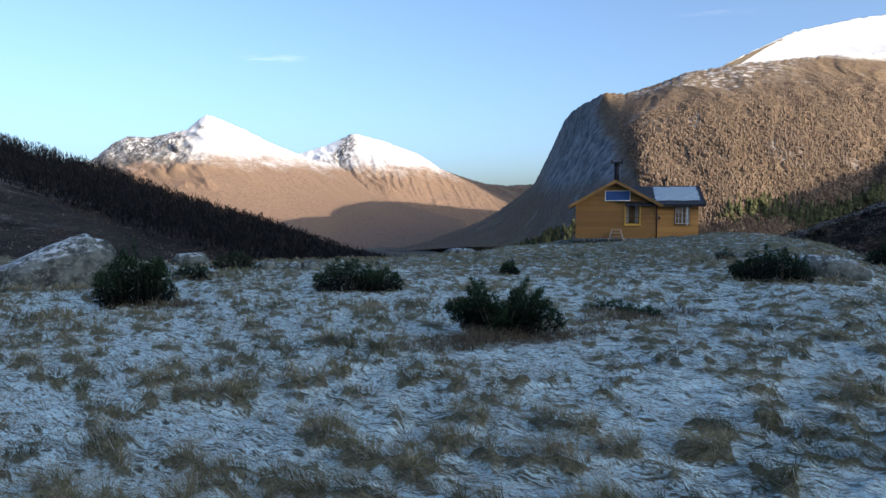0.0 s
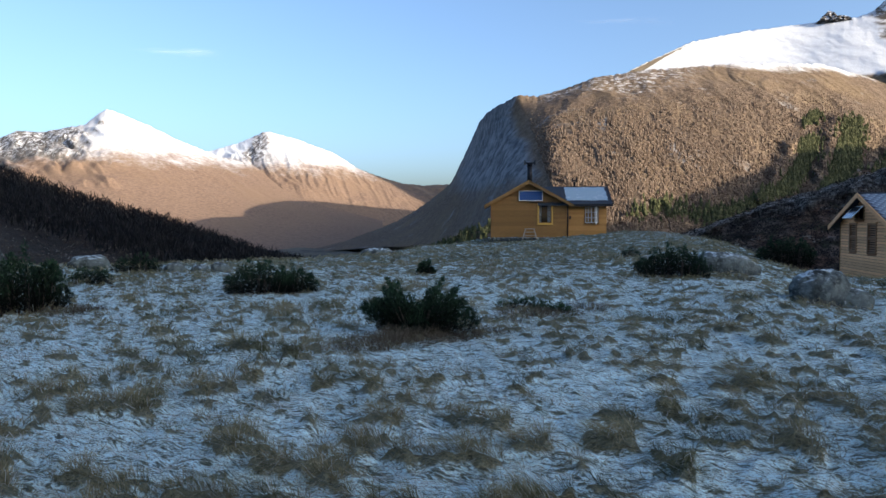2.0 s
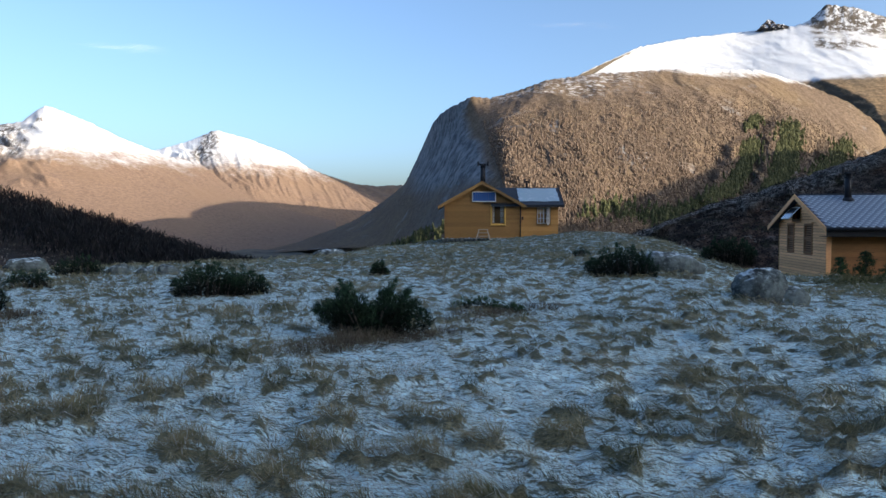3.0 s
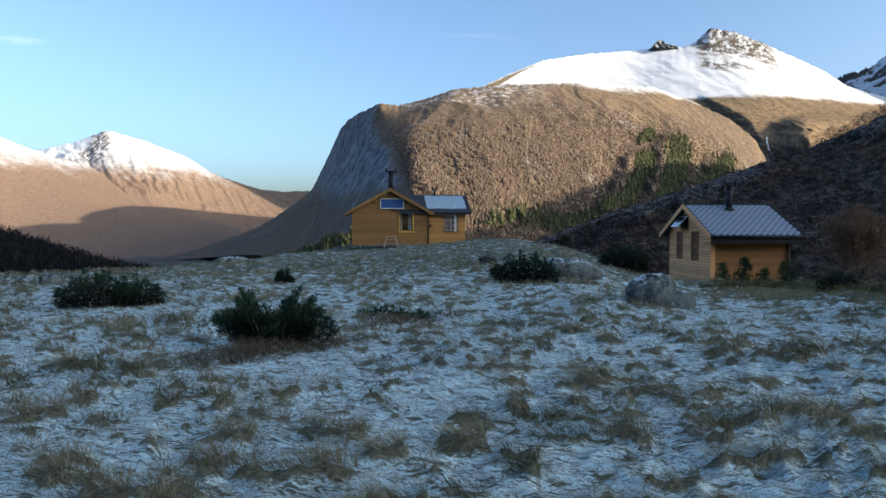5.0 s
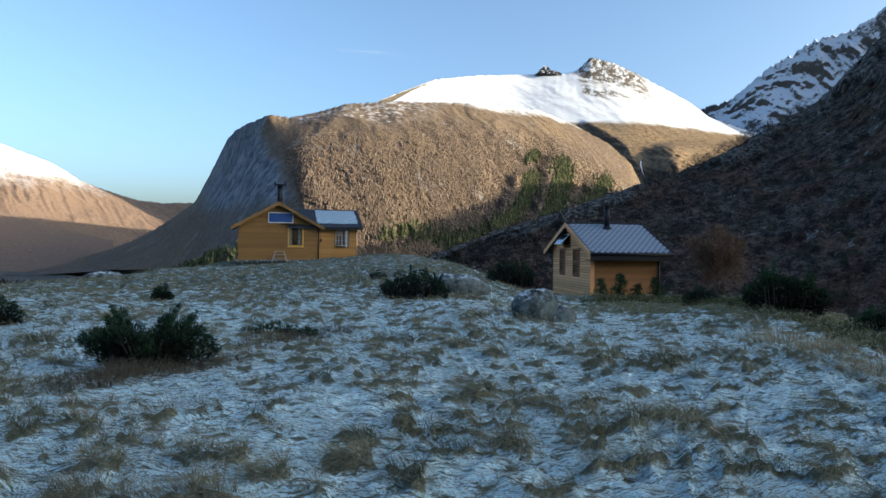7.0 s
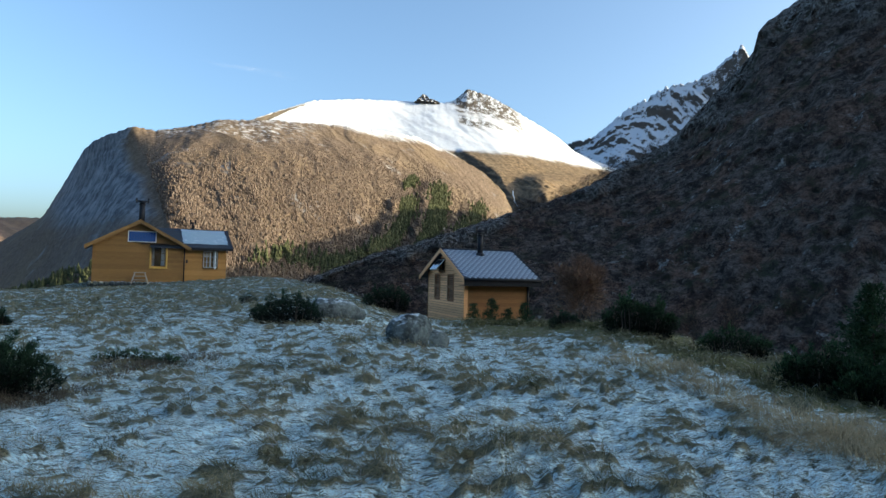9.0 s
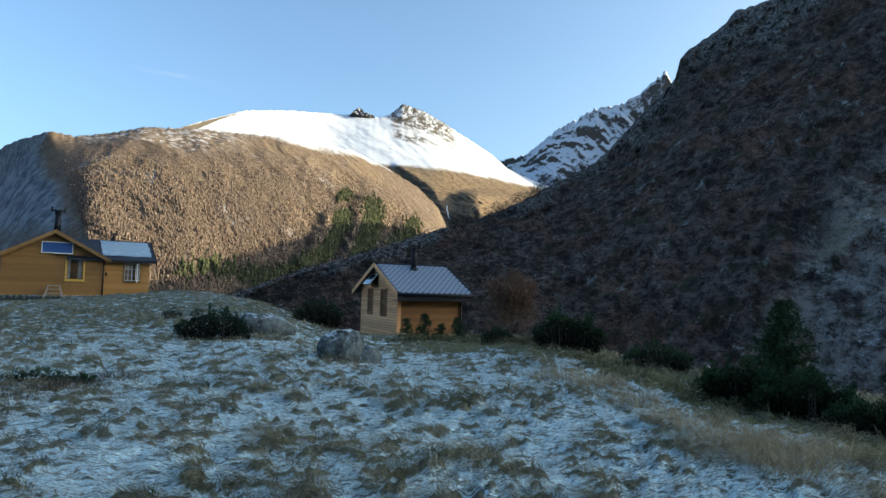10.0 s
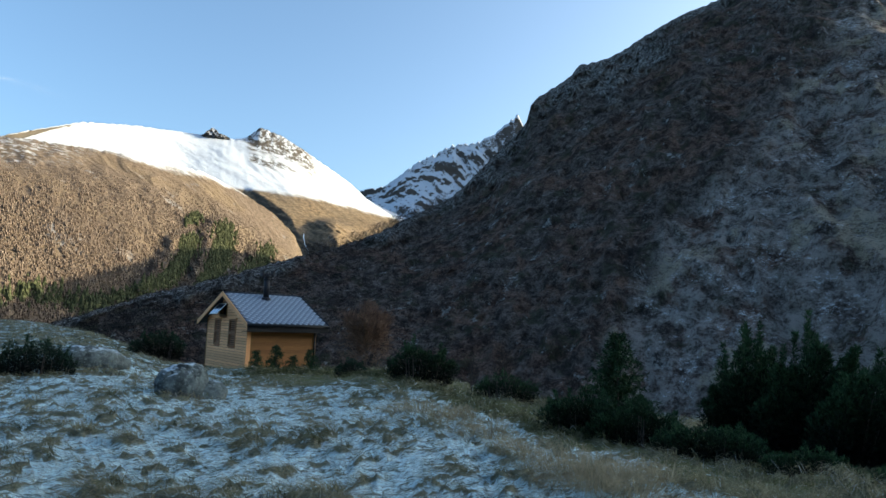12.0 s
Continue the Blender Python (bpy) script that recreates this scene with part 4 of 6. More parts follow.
juniper(88.5, 9.2, 1.1, 0.36, 18, "low juniper hedge running downhill", 1.4, 6, needles=M_JUNIPER_GREEN)
juniper(95.5, 8.9, 1.0, 0.34, 19, "low juniper hedge running downhill", 1.2, 6, needles=M_JUNIPER_GREEN)
young_spruce(43.2, 22.0, 0.50, 0.75, 21, "knee-high spruce sapling in front of the shed")
young_spruce(44.8, 22.5, 0.62, 0.95, 22, "knee-high spruce sapling in front of the shed")
young_spruce(46.2, 22.3, 0.55, 0.62, 23, "knee-high spruce sapling in front of the shed")
young_spruce(47.7, 22.6, 0.62, 0.85, 24, "knee-high spruce sapling in front of the shed")
young_spruce(74.2, 14.2, 1.5, 1.9, 25, "young spruce behind the juniper hedge")
juniper(84.6, 11.6, 1.5, 1.8, 26, "tall dense dark juniper on the slope", 2.0, 7, needles=M_JUNIPER_GREEN, flat=2.0)
juniper(88.0, 11.2, 1.6, 1.95, 27, "tall dense dark juniper on the slope", 2.0, 7, 0.1, needles=M_JUNIPER_GREEN, flat=2.0)
juniper(91.5, 10.6, 1.6, 1.5, 28, "tall dense dark juniper on the slope", 2.0, 7, 0.2, needles=M_JUNIPER_GREEN, flat=2.0)
bare_tree(52.4, 24.0, 2.3, 2.7, 31, "small leafless russet birch below the meadow", M_RED_TWIG, twigs=900)
bare_tree(64.6, 15.8, 0.7, 1.3, 32, "thin leafless sapling at the meadow edge", M_TWIG, "bare_sapling", twigs=150, trunk=0.02)
bare_tree(61.8, 16.5, 0.4, 1.0, 33, "thin leafless sapling at the meadow edge", M_TWIG, "bare_sapling", twigs=80, trunk=0.016)


def stone_material():
    m = Nodes("lichen_grey_stone")
    c = m.coords()
    base = m.mix(m.ramp(m.noise(c, 2.5, 7, 0.72), 0.34, 0.66), (0.022, 0.028, 0.029), (0.120, 0.146, 0.148))
    lichen = m.ramp(m.noise(c, 9, 5, 0.7), 0.52, 0.62, 0.0, 0.6)
    col = m.mix(lichen, base, (0.180, 0.212, 0.210))
    frost = m.math("MULTIPLY", m.ramp(m.normal(), 0.55, 0.95), m.ramp(m.noise(c, 6, 6, 0.75), 0.45, 0.60))
    col = m.mix(frost, col, (0.47, 0.57, 0.65))
    return m.done(col, 0.9, m.noise(c, 22, 6, 0.75), 0.6, 0.03, spec=0.2)


M_STONE = stone_material()


def boulder(az, r, sx, sy, sz, seed, label, sink=0.25, turn=0.0, peak=0.0):
    rng = random.Random(seed)
    bm = bmesh.new()
    bmesh.ops.create_icosphere(bm, subdivisions=5, radius=0.5)
    for v in bm.verts:
        p = v.co.copy()
        p *= 1 + 0.22 * noise.noise(p * 2.0 + Vector((seed, 0, 0))) + 0.13 * abs(noise.noise(p * 4.5 + Vector((0, seed, 0)))) + 0.05 * noise.noise(p * 13)
        q = Vector([math.copysign(abs(c) ** 0.8, c) for c in p])
        v.co = Vector((q.x * sx, q.y * sy, q.z * sz * 1.2 * (1 + peak * q.x)))
    x, y, z = at(az, r)
    me = bpy.data.meshes.new("boulder")
    bm.to_mesh(me)
    bm.free()
    for p in me.polygons:
        p.use_smooth = True
    me.materials.append(M_STONE)
    ob = new("boulder", me)
    ob.matrix_world = pose(x, y, z + sz * (0.5 - sink), 0, rng.uniform(-6, 6), turn - az)
    return tagged(ob, label, "boulder", "boulders on the meadow")


boulder(-31.0, 17.2, 2.3, 1.3, 1.15, 3, "big pale grey boulder dusted with frost", 0.28, 8, 0.9)
boulder(-21.4, 24.0, 1.05, 0.8, 0.55, 5, "rounded pale boulder at the meadow edge", 0.35)
boulder(-11.6, 20.2, 0.50, 0.45, 0.36, 6, "small pale stone at the meadow edge", 0.3)
boulder(-15.2, 21.0, 0.55, 0.4, 0.36, 7, "small pale stone at the meadow edge", 0.3)
boulder(-13.3, 20.6, 0.42, 0.35, 0.30, 8, "small pale stone at the meadow edge", 0.3)
boulder(30.6, 19.4, 1.35, 1.0, 0.62, 9, "grey frosted rock beside a dark juniper", 0.35, 10)
boulder(32.3, 19.6, 0.8, 0.7, 0.45, 10, "grey frosted rock beside a dark juniper", 0.35)
boulder(37.7, 14.2, 0.84, 0.7, 0.78, 11, "grey lichen-covered rock in withered grass", 0.33, 15)
boulder(39.2, 14.3, 0.85, 0.5, 0.50, 12, "low grey rock in withered grass", 0.4)
boulder(1.5, 33.0, 1.4, 0.8, 0.45, 13, "flat grey slab on the brow of the meadow", 0.3)


# ---------------------------------------------------------------- woods on the slopes
def elevation(P):
    return np.degrees(np.arctan2(P[..., 2] - 1.6, np.hypot(P[..., 0], P[..., 1])))


def on_face(P, az, el):
    """The spots of a mountain face in the directions az and el."""
    a = np.degrees(np.arctan2(P[:, 0, 0], P[:, 0, 1]))
    i = np.clip(np.searchsorted(a, az), 0, len(a) - 1)
    E = elevation(P[i])
    j = np.abs(E - np.asarray(el)[:, None]).argmin(1)
    return P[i, j]


def scatter_on(P, az0, az1, s, rng):
    """Spots at random azimuths of a face, at heights s from its foot (0) to its ridge (1)."""
    a = np.degrees(np.unwrap(np.arctan2(P[:, 0, 0], P[:, 0, 1])))
    want = rng.uniform(az0, az1, len(s))
    i = np.clip(np.searchsorted(a, want), 1, len(a) - 1)
    f = ((want - a[i - 1]) / (a[i] - a[i - 1]))[:, None]
    j = s * (P.shape[1] - 1)
    j0 = np.clip(j.astype(int), 0, P.shape[1] - 2)
    g = (j - j0)[:, None]
    lo = P[i - 1, j0] * (1 - g) + P[i - 1, j0 + 1] * g
    hi = P[i, j0] * (1 - g) + P[i, j0 + 1] * g
    return lo * (1 - f) + hi * f, want


def spindles(spots, height, width, rng, sides=5):
    """Ragged upright crowns, one for each spot."""
    n = len(spots)
    a = np.arange(sides) / sides * 2 * np.pi
    h, w = np.broadcast_to(height, (n,)), np.broadcast_to(width, (n,))
    rings = []
    for f, rad in ((0.12, 0.55), (0.5, 1.0)):
        rr = (w * 0.5 * rad)[:, None] * rng.uniform(0.55, 1.3, (n, sides))
        ring = np.stack([rr * np.cos(a), rr * np.sin(a), (h * f)[:, None] * rng.uniform(0.75, 1.25, (n, sides))], -1)
        rings.append(ring)
    top = np.stack([rng.normal(0, 0.1, n) * w, rng.normal(0, 0.1, n) * w, h], -1)[:, None]
    V = np.concatenate([rings[0], rings[1], top], 1) + spots[:, None]
    k = np.arange(sides)
    k2 = (k + 1) % sides
    tri = np.concatenate([np.stack([k, k2, k2 + sides], -1), np.stack([k, k2 + sides, k + sides], -1), np.stack([k + sides, k2 + sides, np.full(sides, 2 * sides)], -1)])
    F = (tri[None] + (np.arange(n) * (2 * sides + 1))[:, None, None]).reshape(-1, 3)
    return V.reshape(-1, 3), F


def conifers(spots, height, rng, tiers=4, sides=7, slim=0.30):
    """Spruces as stacked ragged skirts."""
    n = len(spots)
    h = np.broadcast_to(height, (n,))
    parts = []
    a = np.arange(sides) / sides * 2 * np.pi
    for t in range(tiers):
        z0, z1 = t / tiers * 0.9 + 0.04, min(1.0, (t + 1.7) / tiers)
        rr = (h * slim * 0.5 * (1 - t / tiers) ** 0.8)[:, None] * rng.uniform(0.6, 1.3, (n, sides))
        ph = rng.uniform(0, 6, (n, 1))
        ring = np.stack([rr * np.cos(a + ph), rr * np.sin(a + ph), h[:, None] * (z0 + rng.uniform(-0.04, 0.04, (n, sides)))], -1)
        tip = np.stack([0 * h, 0 * h, h * z1], -1)[:, None]
        V = np.concatenate([ring, tip], 1) + spots[:, None]
        k = np.arange(sides)
        tri = np.stack([k, (k + 1) % sides, np.full(sides, sides)], -1)
        parts.append((V.reshape(-1, 3), (tri[None] + (np.arange(n) * (sides + 1))[:, None, None]).reshape(-1, 3)))
    return join(parts)


def wood_stuff(name, VF, material, label, category="wood"):
    return tagged(new(name, big_mesh(name, *VF, material)), label, category, kind="stuff")


rng = np.random.default_rng(77)
# bare birch wood on the brown mountain
az = rng.uniform(14.0, 46.0, 30000)
top = np.interp(az, (13, 15, 20, 30, 38, 43, 46), (10.2, 10.0, 11.2, 11.8, 11.0, 8.2, 5.0))
el = -3 + (top + 3) * rng.uniform(0, 1, 30000) ** 0.85
keep = (az > 17.8 - 0.36 * el) & ((vnoise(az * 0.9, el * 0.5 + az * 0.2, 91) + 0.35 * vnoise(az * 4, el * 2, 92)) > -0.60 + 0.25 * smooth01((el - top + 1.2) / 1.2))
for g, lo in ((21.4, 6.5), (27.3, 5.5), (33.6, 4.5), (30.4, 7.5), (24.6, 7.8)):
    keep &= (np.abs(az - g - 0.12 * (el - 9) - 0.10 * vnoise(el * 1.3, el * 0 + g, 93)) > 0.10) | (el < lo)
spots = on_face(CLIFF, az[keep], el[keep])
n = len(spots)
grown = np.clip((top - el + 0.6) / 3.5, 0.25, 1)[keep]
wood_stuff("birch_wood", spindles(spots - (0, 0, 1), grown * rng.uniform(3.0, 7.0, n), grown**0.7 * rng.uniform(2.6, 5.2, n), rng, 3), M_BIRCH, "leafless brown birch wood on the mountain side")


def band(rng, line, half, count):
    """Directions scattered round a line of (azimuth, elevation) points."""
    line = np.array(line)
    t = rng.uniform(0, len(line) - 1, count)
    a = np.interp(t, np.arange(len(line)), line[:, 0]) + rng.normal(0, half * 0.5, count)
    e = np.interp(t, np.arange(len(line)), line[:, 1]) + rng.normal(0, half * 0.35, count)
    return a, e


for line, half, count in (
    (((39.5, 7.2), (39.5, 5.6), (39.2, 4.0), (38.7, 2.6), (38.3, 1.6)), 0.85, 1700),
    (((36.9, 5.9), (36.6, 4.7), (35.9, 3.2), (34.9, 2.0)), 0.65, 1000),
    (((34.6, 2.0), (33.0, 1.2), (31.2, 0.4), (29.8, -0.2)), 0.8, 300),
    (((37.2, 7.8), (36.6, 7.2)), 0.45, 130),
    (((43.2, 5.6), (42.6, 4.2), (41.2, 3.4)), 0.75, 420),
    (((30.0, 0.2), (27.5, 0.4), (26.0, 1.0), (24.0, 0.2)), 1.1, 150),
):
    a, e = band(rng, line, half, count)
    spots = on_face(CLIFF, a, e)
    wood_stuff("spruce_stand", conifers(spots - (0, 0, 1.5), rng.uniform(7, 17, len(spots)), rng, 4, 6, 0.62), M_SPRUCE_FAR, "stand of green spruces on the brown mountain side")

for low, count, tall in ((0.86, 420, (6, 14)), (0.35, 620, (5, 11))):
    spots, _ = scatter_on(SPUR, 1.5, 19, rng.uniform(low, 1.0, count), rng)
    wood_stuff("spruce_stand", conifers(spots - (0, 0, 1.0), rng.uniform(*tall, len(spots)), rng, 4, 6, 0.55), M_SPRUCE_FAR, "spruces on the crest of a foothill" if low > 0.5 else "dark spruces on a shaded foothill")

# bare wood on the hill to the west and on the shaded hillside
ss = rng.uniform(0, 1, 5600)
_, want = scatter_on(LEFT, -50, -3, ss, np.random.default_rng(8))
low = np.interp(want, (-50, -34, -24, -14, -4), (0.50, 0.42, 0.25, 0.08, 0.0))
spots, want = scatter_on(LEFT, -50, -3, low + (1 - low) * ss**0.8, np.random.default_rng(8))
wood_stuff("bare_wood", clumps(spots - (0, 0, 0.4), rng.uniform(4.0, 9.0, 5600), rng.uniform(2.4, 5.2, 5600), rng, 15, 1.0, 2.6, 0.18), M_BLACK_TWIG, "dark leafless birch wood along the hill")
sl = rng.uniform(0.30, 1.0, 8000)
spots, want = scatter_on(DARK, 23, 98, sl, rng)
thin = np.interp(want, (23, 60, 66, 80, 98), (1.0, 1.0, 0.8, 0.5, 0.45))
spots = spots[(rng.uniform(0, 1, 8000) < thin) & ((sl < 0.93) | (want < 60))]
wood_stuff("bare_scrub", clumps(spots - (0, 0, 0.1), rng.uniform(0.6, 2.2, len(spots)), rng.uniform(1.2, 3.4, len(spots)), rng, 9, 0.30), M_TWIG, "dark leafless scrub on the shaded hillside", "scrub")

sl = rng.uniform(0.22, 0.92, 9000)
spots, want = scatter_on(DARK, 52, 97, sl, rng)
patch = vnoise(spots[:, 0] * 0.045, spots[:, 1] * 0.045 + spots[:, 2] * 0.05, 55) + 0.5 * vnoise(spots[:, 0] * 0.15, spots[:, 2] * 0.15, 56)
line = np.interp(want, (58, 66, 73, 78, 86, 90, 94), (-12, -6, 2, 9, 17, 23, 29))
spots = spots[(patch > -0.12) & (elevation(spots) < line + 1.5)]
wood_stuff("frosted_scrub", clumps(spots - (0, 0, 0.1), rng.uniform(0.4, 1.3, len(spots)), rng.uniform(1.0, 3.2, len(spots)), rng, 9, 0.24), M_GREY_TWIG, "grey frosted scrub on the shaded hillside", "scrub")

sl = rng.uniform(0.96, 1.0, 130)
spots, want = scatter_on(DARK, 46, 58.5, sl, rng)
wood_stuff("bare_wood", clumps(spots - (0, 0, 0.5), rng.uniform(3.5, 9.0, 130), rng.uniform(2.6, 5.5, 130), rng, 70, 0.36), M_GREY_TWIG, "leafless birches along the hillside brow")


def waterfall():
    """A white stream that tumbles down its gully in short steps."""
    az = np.linspace(45.95, 46.8, 15)
    el = np.interp(az, (45.95, 46.1, 46.6, 46.8), (7.0, 6.2, 5.3, 4.3))
    mid = on_face(SNOWY, az, el) * 0.995
    wide = np.interp(az, (45.95, 46.4, 46.8), (1.6, 2.2, 4.5)) * np.array([1 + 0.4 * math.sin(9.1 * k) for k in range(15)])
    side = np.stack([np.cos(np.radians(az)), -np.sin(np.radians(az)), 0 * az], -1) * wide[:, None]
    out = -np.stack([np.sin(np.radians(az)), np.cos(np.radians(az)), 0 * az], -1) * 3
    V = np.stack([mid - side, mid + out, mid + side], 1).reshape(-1, 3) + (0, 0, 2)
    return tagged(new("waterfall", big_mesh("waterfall", V, grid_faces(15, 3), M_STREAM, True)), "thin white waterfall in a mountain gully", "waterfall", kind="structure")


M_STREAM = plain("white_water", (0.75, 0.80, 0.84), 0.4, var=0.2, scale=0.1)
waterfall()

sl = rng.uniform(0.12, 0.97, 4200)
spots, want = scatter_on(DARK, 23, 64, sl, rng)
spots = spots[rng.uniform(0, 1, 4200) < np.interp(want, (23, 54, 64), (1.0, 0.9, 0.3))]
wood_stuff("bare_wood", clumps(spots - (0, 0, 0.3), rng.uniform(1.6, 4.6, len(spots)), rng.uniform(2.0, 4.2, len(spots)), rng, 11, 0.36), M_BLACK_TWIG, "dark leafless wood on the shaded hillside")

sl = rng.uniform(0.0, 0.5, 1800)
spots, want = scatter_on(LEFT, -50, -16, sl, rng)
wood_stuff("heather_scrub", clumps(spots - (0, 0, 0.1), rng.uniform(0.3, 0.9, 1800), rng.uniform(0.8, 2.6, 1800), rng, 9, 0.22), M_GREY_TWIG, "brown heather and stones on the pasture slope", "scrub")


# ---------------------------------------------------------------- buildings
M_OCHRE = wood("ochre_stained_boards", (0.250, 0.140, 0.046), (0.185, 0.102, 0.034))
M_OCHRE_LIGHT = wood("light_ochre_boards", (0.42, 0.235, 0.075), (0.34, 0.18, 0.055))
M_RUST = wood("rust_ochre_boards", (0.265, 0.130, 0.045), (0.19, 0.092, 0.033))
M_PALE_WOOD = wood("pale_bare_boards", (0.92, 0.51, 0.245), (0.68, 0.35, 0.155))
M_WEATHERED = wood("weathered_grey_boards", (0.36, 0.33, 0.29), (0.24, 0.22, 0.19))
M_TRIM = wood("brown_trim", (0.26, 0.155, 0.055), (0.17, 0.10, 0.04))
M_YELLOW_TRIM = wood("yellow_window_trim", (0.62, 0.40, 0.10), (0.50, 0.31, 0.08))
M_RED_TRIM = wood("reddish_brown_shutter", (0.36, 0.185, 0.090), (0.25, 0.125, 0.062))
M_WHITE = plain("white_paint", (0.74, 0.74, 0.72), 0.55, var=0.1)
M_BLACK = plain("black_metal", (0.022, 0.024, 0.030), 0.5, 0.6, scale=12)
M_TAR = plain("dark_roofing_felt", (0.022, 0.030, 0.044), 0.65, var=0.4, scale=5)
M_PITCH = plain("pitch_black_boards", (0.010, 0.011, 0.014), 0.75, scale=10)
M_DARK_WOOD = plain("dark_soffit", (0.030, 0.026, 0.024), 0.8)
M_CURTAIN = plain("grey_white_curtain", (0.40, 0.40, 0.40), 0.9, var=0.12, scale=14)
M_CREAM = plain("cream_blind", (0.62, 0.46, 0.30), 0.9, var=0.12, scale=10)
M_ROOM = plain("dim_room_lining", (0.06, 0.05, 0.04), 0.9)


def frost_roof(name, base, cover):
    m = Nodes(name)
    c = m.coords()
    k = m.math("ADD", m.noise(c, 2.2, 5, 0.65), m.math("MULTIPLY", m.noise(c, 30, 4, 0.7), 0.35))
    col = m.mix(m.ramp(k, 0.72 - cover, 0.95 - cover), base, (0.46, 0.55, 0.64))
    return m.done(col, 0.7, m.noise(c, 60, 4), 0.4, 0.01)


M_SHINGLE = frost_roof("frosted_dark_shingle", (0.115, 0.155, 0.220), 0.05)
M_FROST = frost_roof("thin_snow_layer", (0.26, 0.36, 0.45), 0.02)


def solar_material():
    m = Nodes("solar_cells")
    c = m.coords()
    cell = m.ramp(m.math("FRACT", m.math("MULTIPLY", m.split(c)[0], 6.4)), 0.03, 0.07)
    return m.done(m.mix(cell, (0.10, 0.12, 0.18), (0.030, 0.085, 0.26)), 0.12, spec=0.8)


M_SOLAR = solar_material()


def glass_material():
    m = Nodes("window_glass")
    m.bsdf.inputs["Transmission Weight"].default_value = 1.0
    m.bsdf.inputs["IOR"].default_value = 1.45
    return m.done((0.92, 0.95, 0.95), 0.02, spec=0.5)


M_GLASS = glass_material()


def placed(ob, m):
    ob.matrix_basis = m
    return ob


def wall_core(width, hw, rise, thick, holes):
    """A wall in x and z with a gable (rise 0: none), cut through by holes (x0, x1, z0, z1); its face at y = 0."""
    def top(x):
        return hw + (rise * (1 - abs(x - width / 2) / (width / 2)) if rise else 0)

    cuts = sorted({0.0, width, width / 2, *(v for h in holes for v in h[:2])})
    bm = bmesh.new()
    for a, b in zip(cuts, cuts[1:]):
        mid = (a + b) / 2
        spans, low = [], 0.0
        for h in sorted((h for h in holes if h[0] <= mid <= h[1]), key=lambda h: h[2]):
            spans.append((low, h[2]))
            low = h[3]
        outlines = [[(a, s), (b, s), (b, e), (a, e)] for s, e in spans] + [[(a, low), (b, low), (b, top(b)), (a, top(a))]]
        for o in outlines:
            piece = prism(o, thick)
            me = bpy.data.meshes.new("piece")
            piece.to_mesh(me)
            piece.free()
            bm.from_mesh(me)
            bpy.data.meshes.remove(me)
    return bm


def clad(parent, m, width, hw, rise, course, holes, material, proud=0.03, bottom=0.0, gap=0.002):
    """Lapped boards over a wall, one object a board, left out at the holes."""
    z = bottom
    while z < hw + rise - 0.03:
        z1 = min(z + course, hw + rise)
        zt = z1 - gap
        inset = 0.0 if zt <= hw else (zt - hw) / max(rise, 1e-6) * width / 2
        spans = [(inset, width - inset)]
        for h in holes:
            if h[2] < z1 - 0.02 and h[3] > z + 0.02:
                spans = [s for a, b in spans for s in ((a, min(b, h[0])), (max(a, h[1]), b)) if s[1] - s[0] > 0.04]
        for a, b in spans:
            if b - a < 0.05:
                continue
            bm = bmesh.new()
            prof = [(-proud, z), (-proud * 0.95, z + 0.012), (-proud * 0.35, zt), (-0.002, zt), (-0.002, z)]
            ends = [[bm.verts.new((x, y, zz)) for y, zz in prof] for x in (a, b)]
            bm.faces.new(ends[0])
            bm.faces.new(ends[1][::-1])
            for k in range(5):
                bm.faces.new((ends[0][k - 1], ends[1][k - 1], ends[1][k], ends[0][k]))
            bmesh.ops.recalc_face_normals(bm, faces=bm.faces)
            placed(part("board", bm, material, parent), m)
        z = z1


def window(parent, m, x0, x1, z0, z1, trim, cols, rows, bar, sashes=1, trim_w=0.09, label="", curtain=None):
    """A window set in its opening: casing, sash bars, panes, and what hangs behind."""
    win = part("window", frame_bm(x0 - trim_w, x1 + trim_w, z0 - trim_w, z1 + trim_w, trim_w, -0.075, -0.01, 0.012), trim, parent, label)
    placed(win, m)
    part("sash_frame", frame_bm(x0, x1, z0, z1, 0.034, -0.03, 0.06, 0.004), bar, win)
    sill = box((x0 - trim_w - 0.03, -0.12, z0 - trim_w - 0.04), (x1 + trim_w + 0.03, -0.012, z0 - trim_w - 0.002), 0.008)
    part("sill", sill, trim, win)
    w = (x1 - x0) / sashes
    for s in range(sashes):
        a = x0 + s * w
        if s:
            part("mullion", box((a - 0.026, -0.026, z0 + 0.036), (a + 0.026, 0.056, z1 - 0.036), 0.006), bar, win)
        for c in range(1, cols):
            xc = a + w * c / cols
            part("glazing_bar", box((xc - 0.014, -0.012, z0 + 0.054), (xc + 0.014, 0.03, z1 - 0.054)), bar, win)
        for r in range(1, rows):
            zc = z0 + (z1 - z0) * r / rows
            part("glazing_bar", box((a + 0.054, -0.016, zc - 0.014), (a + w - 0.054, 0.026, zc + 0.014)), bar, win)
        pane = part("pane", box((a + 0.045, 0.034, z0 + 0.05), (a + w - 0.045, 0.04, z1 - 0.05)), M_GLASS, win)
        pane.visible_shadow = False
    for c0, c1, h0, h1, mat in curtain or ():
        part("curtain", wavy(c0, c1, h0, h1, 0.13), mat, win)
    return win


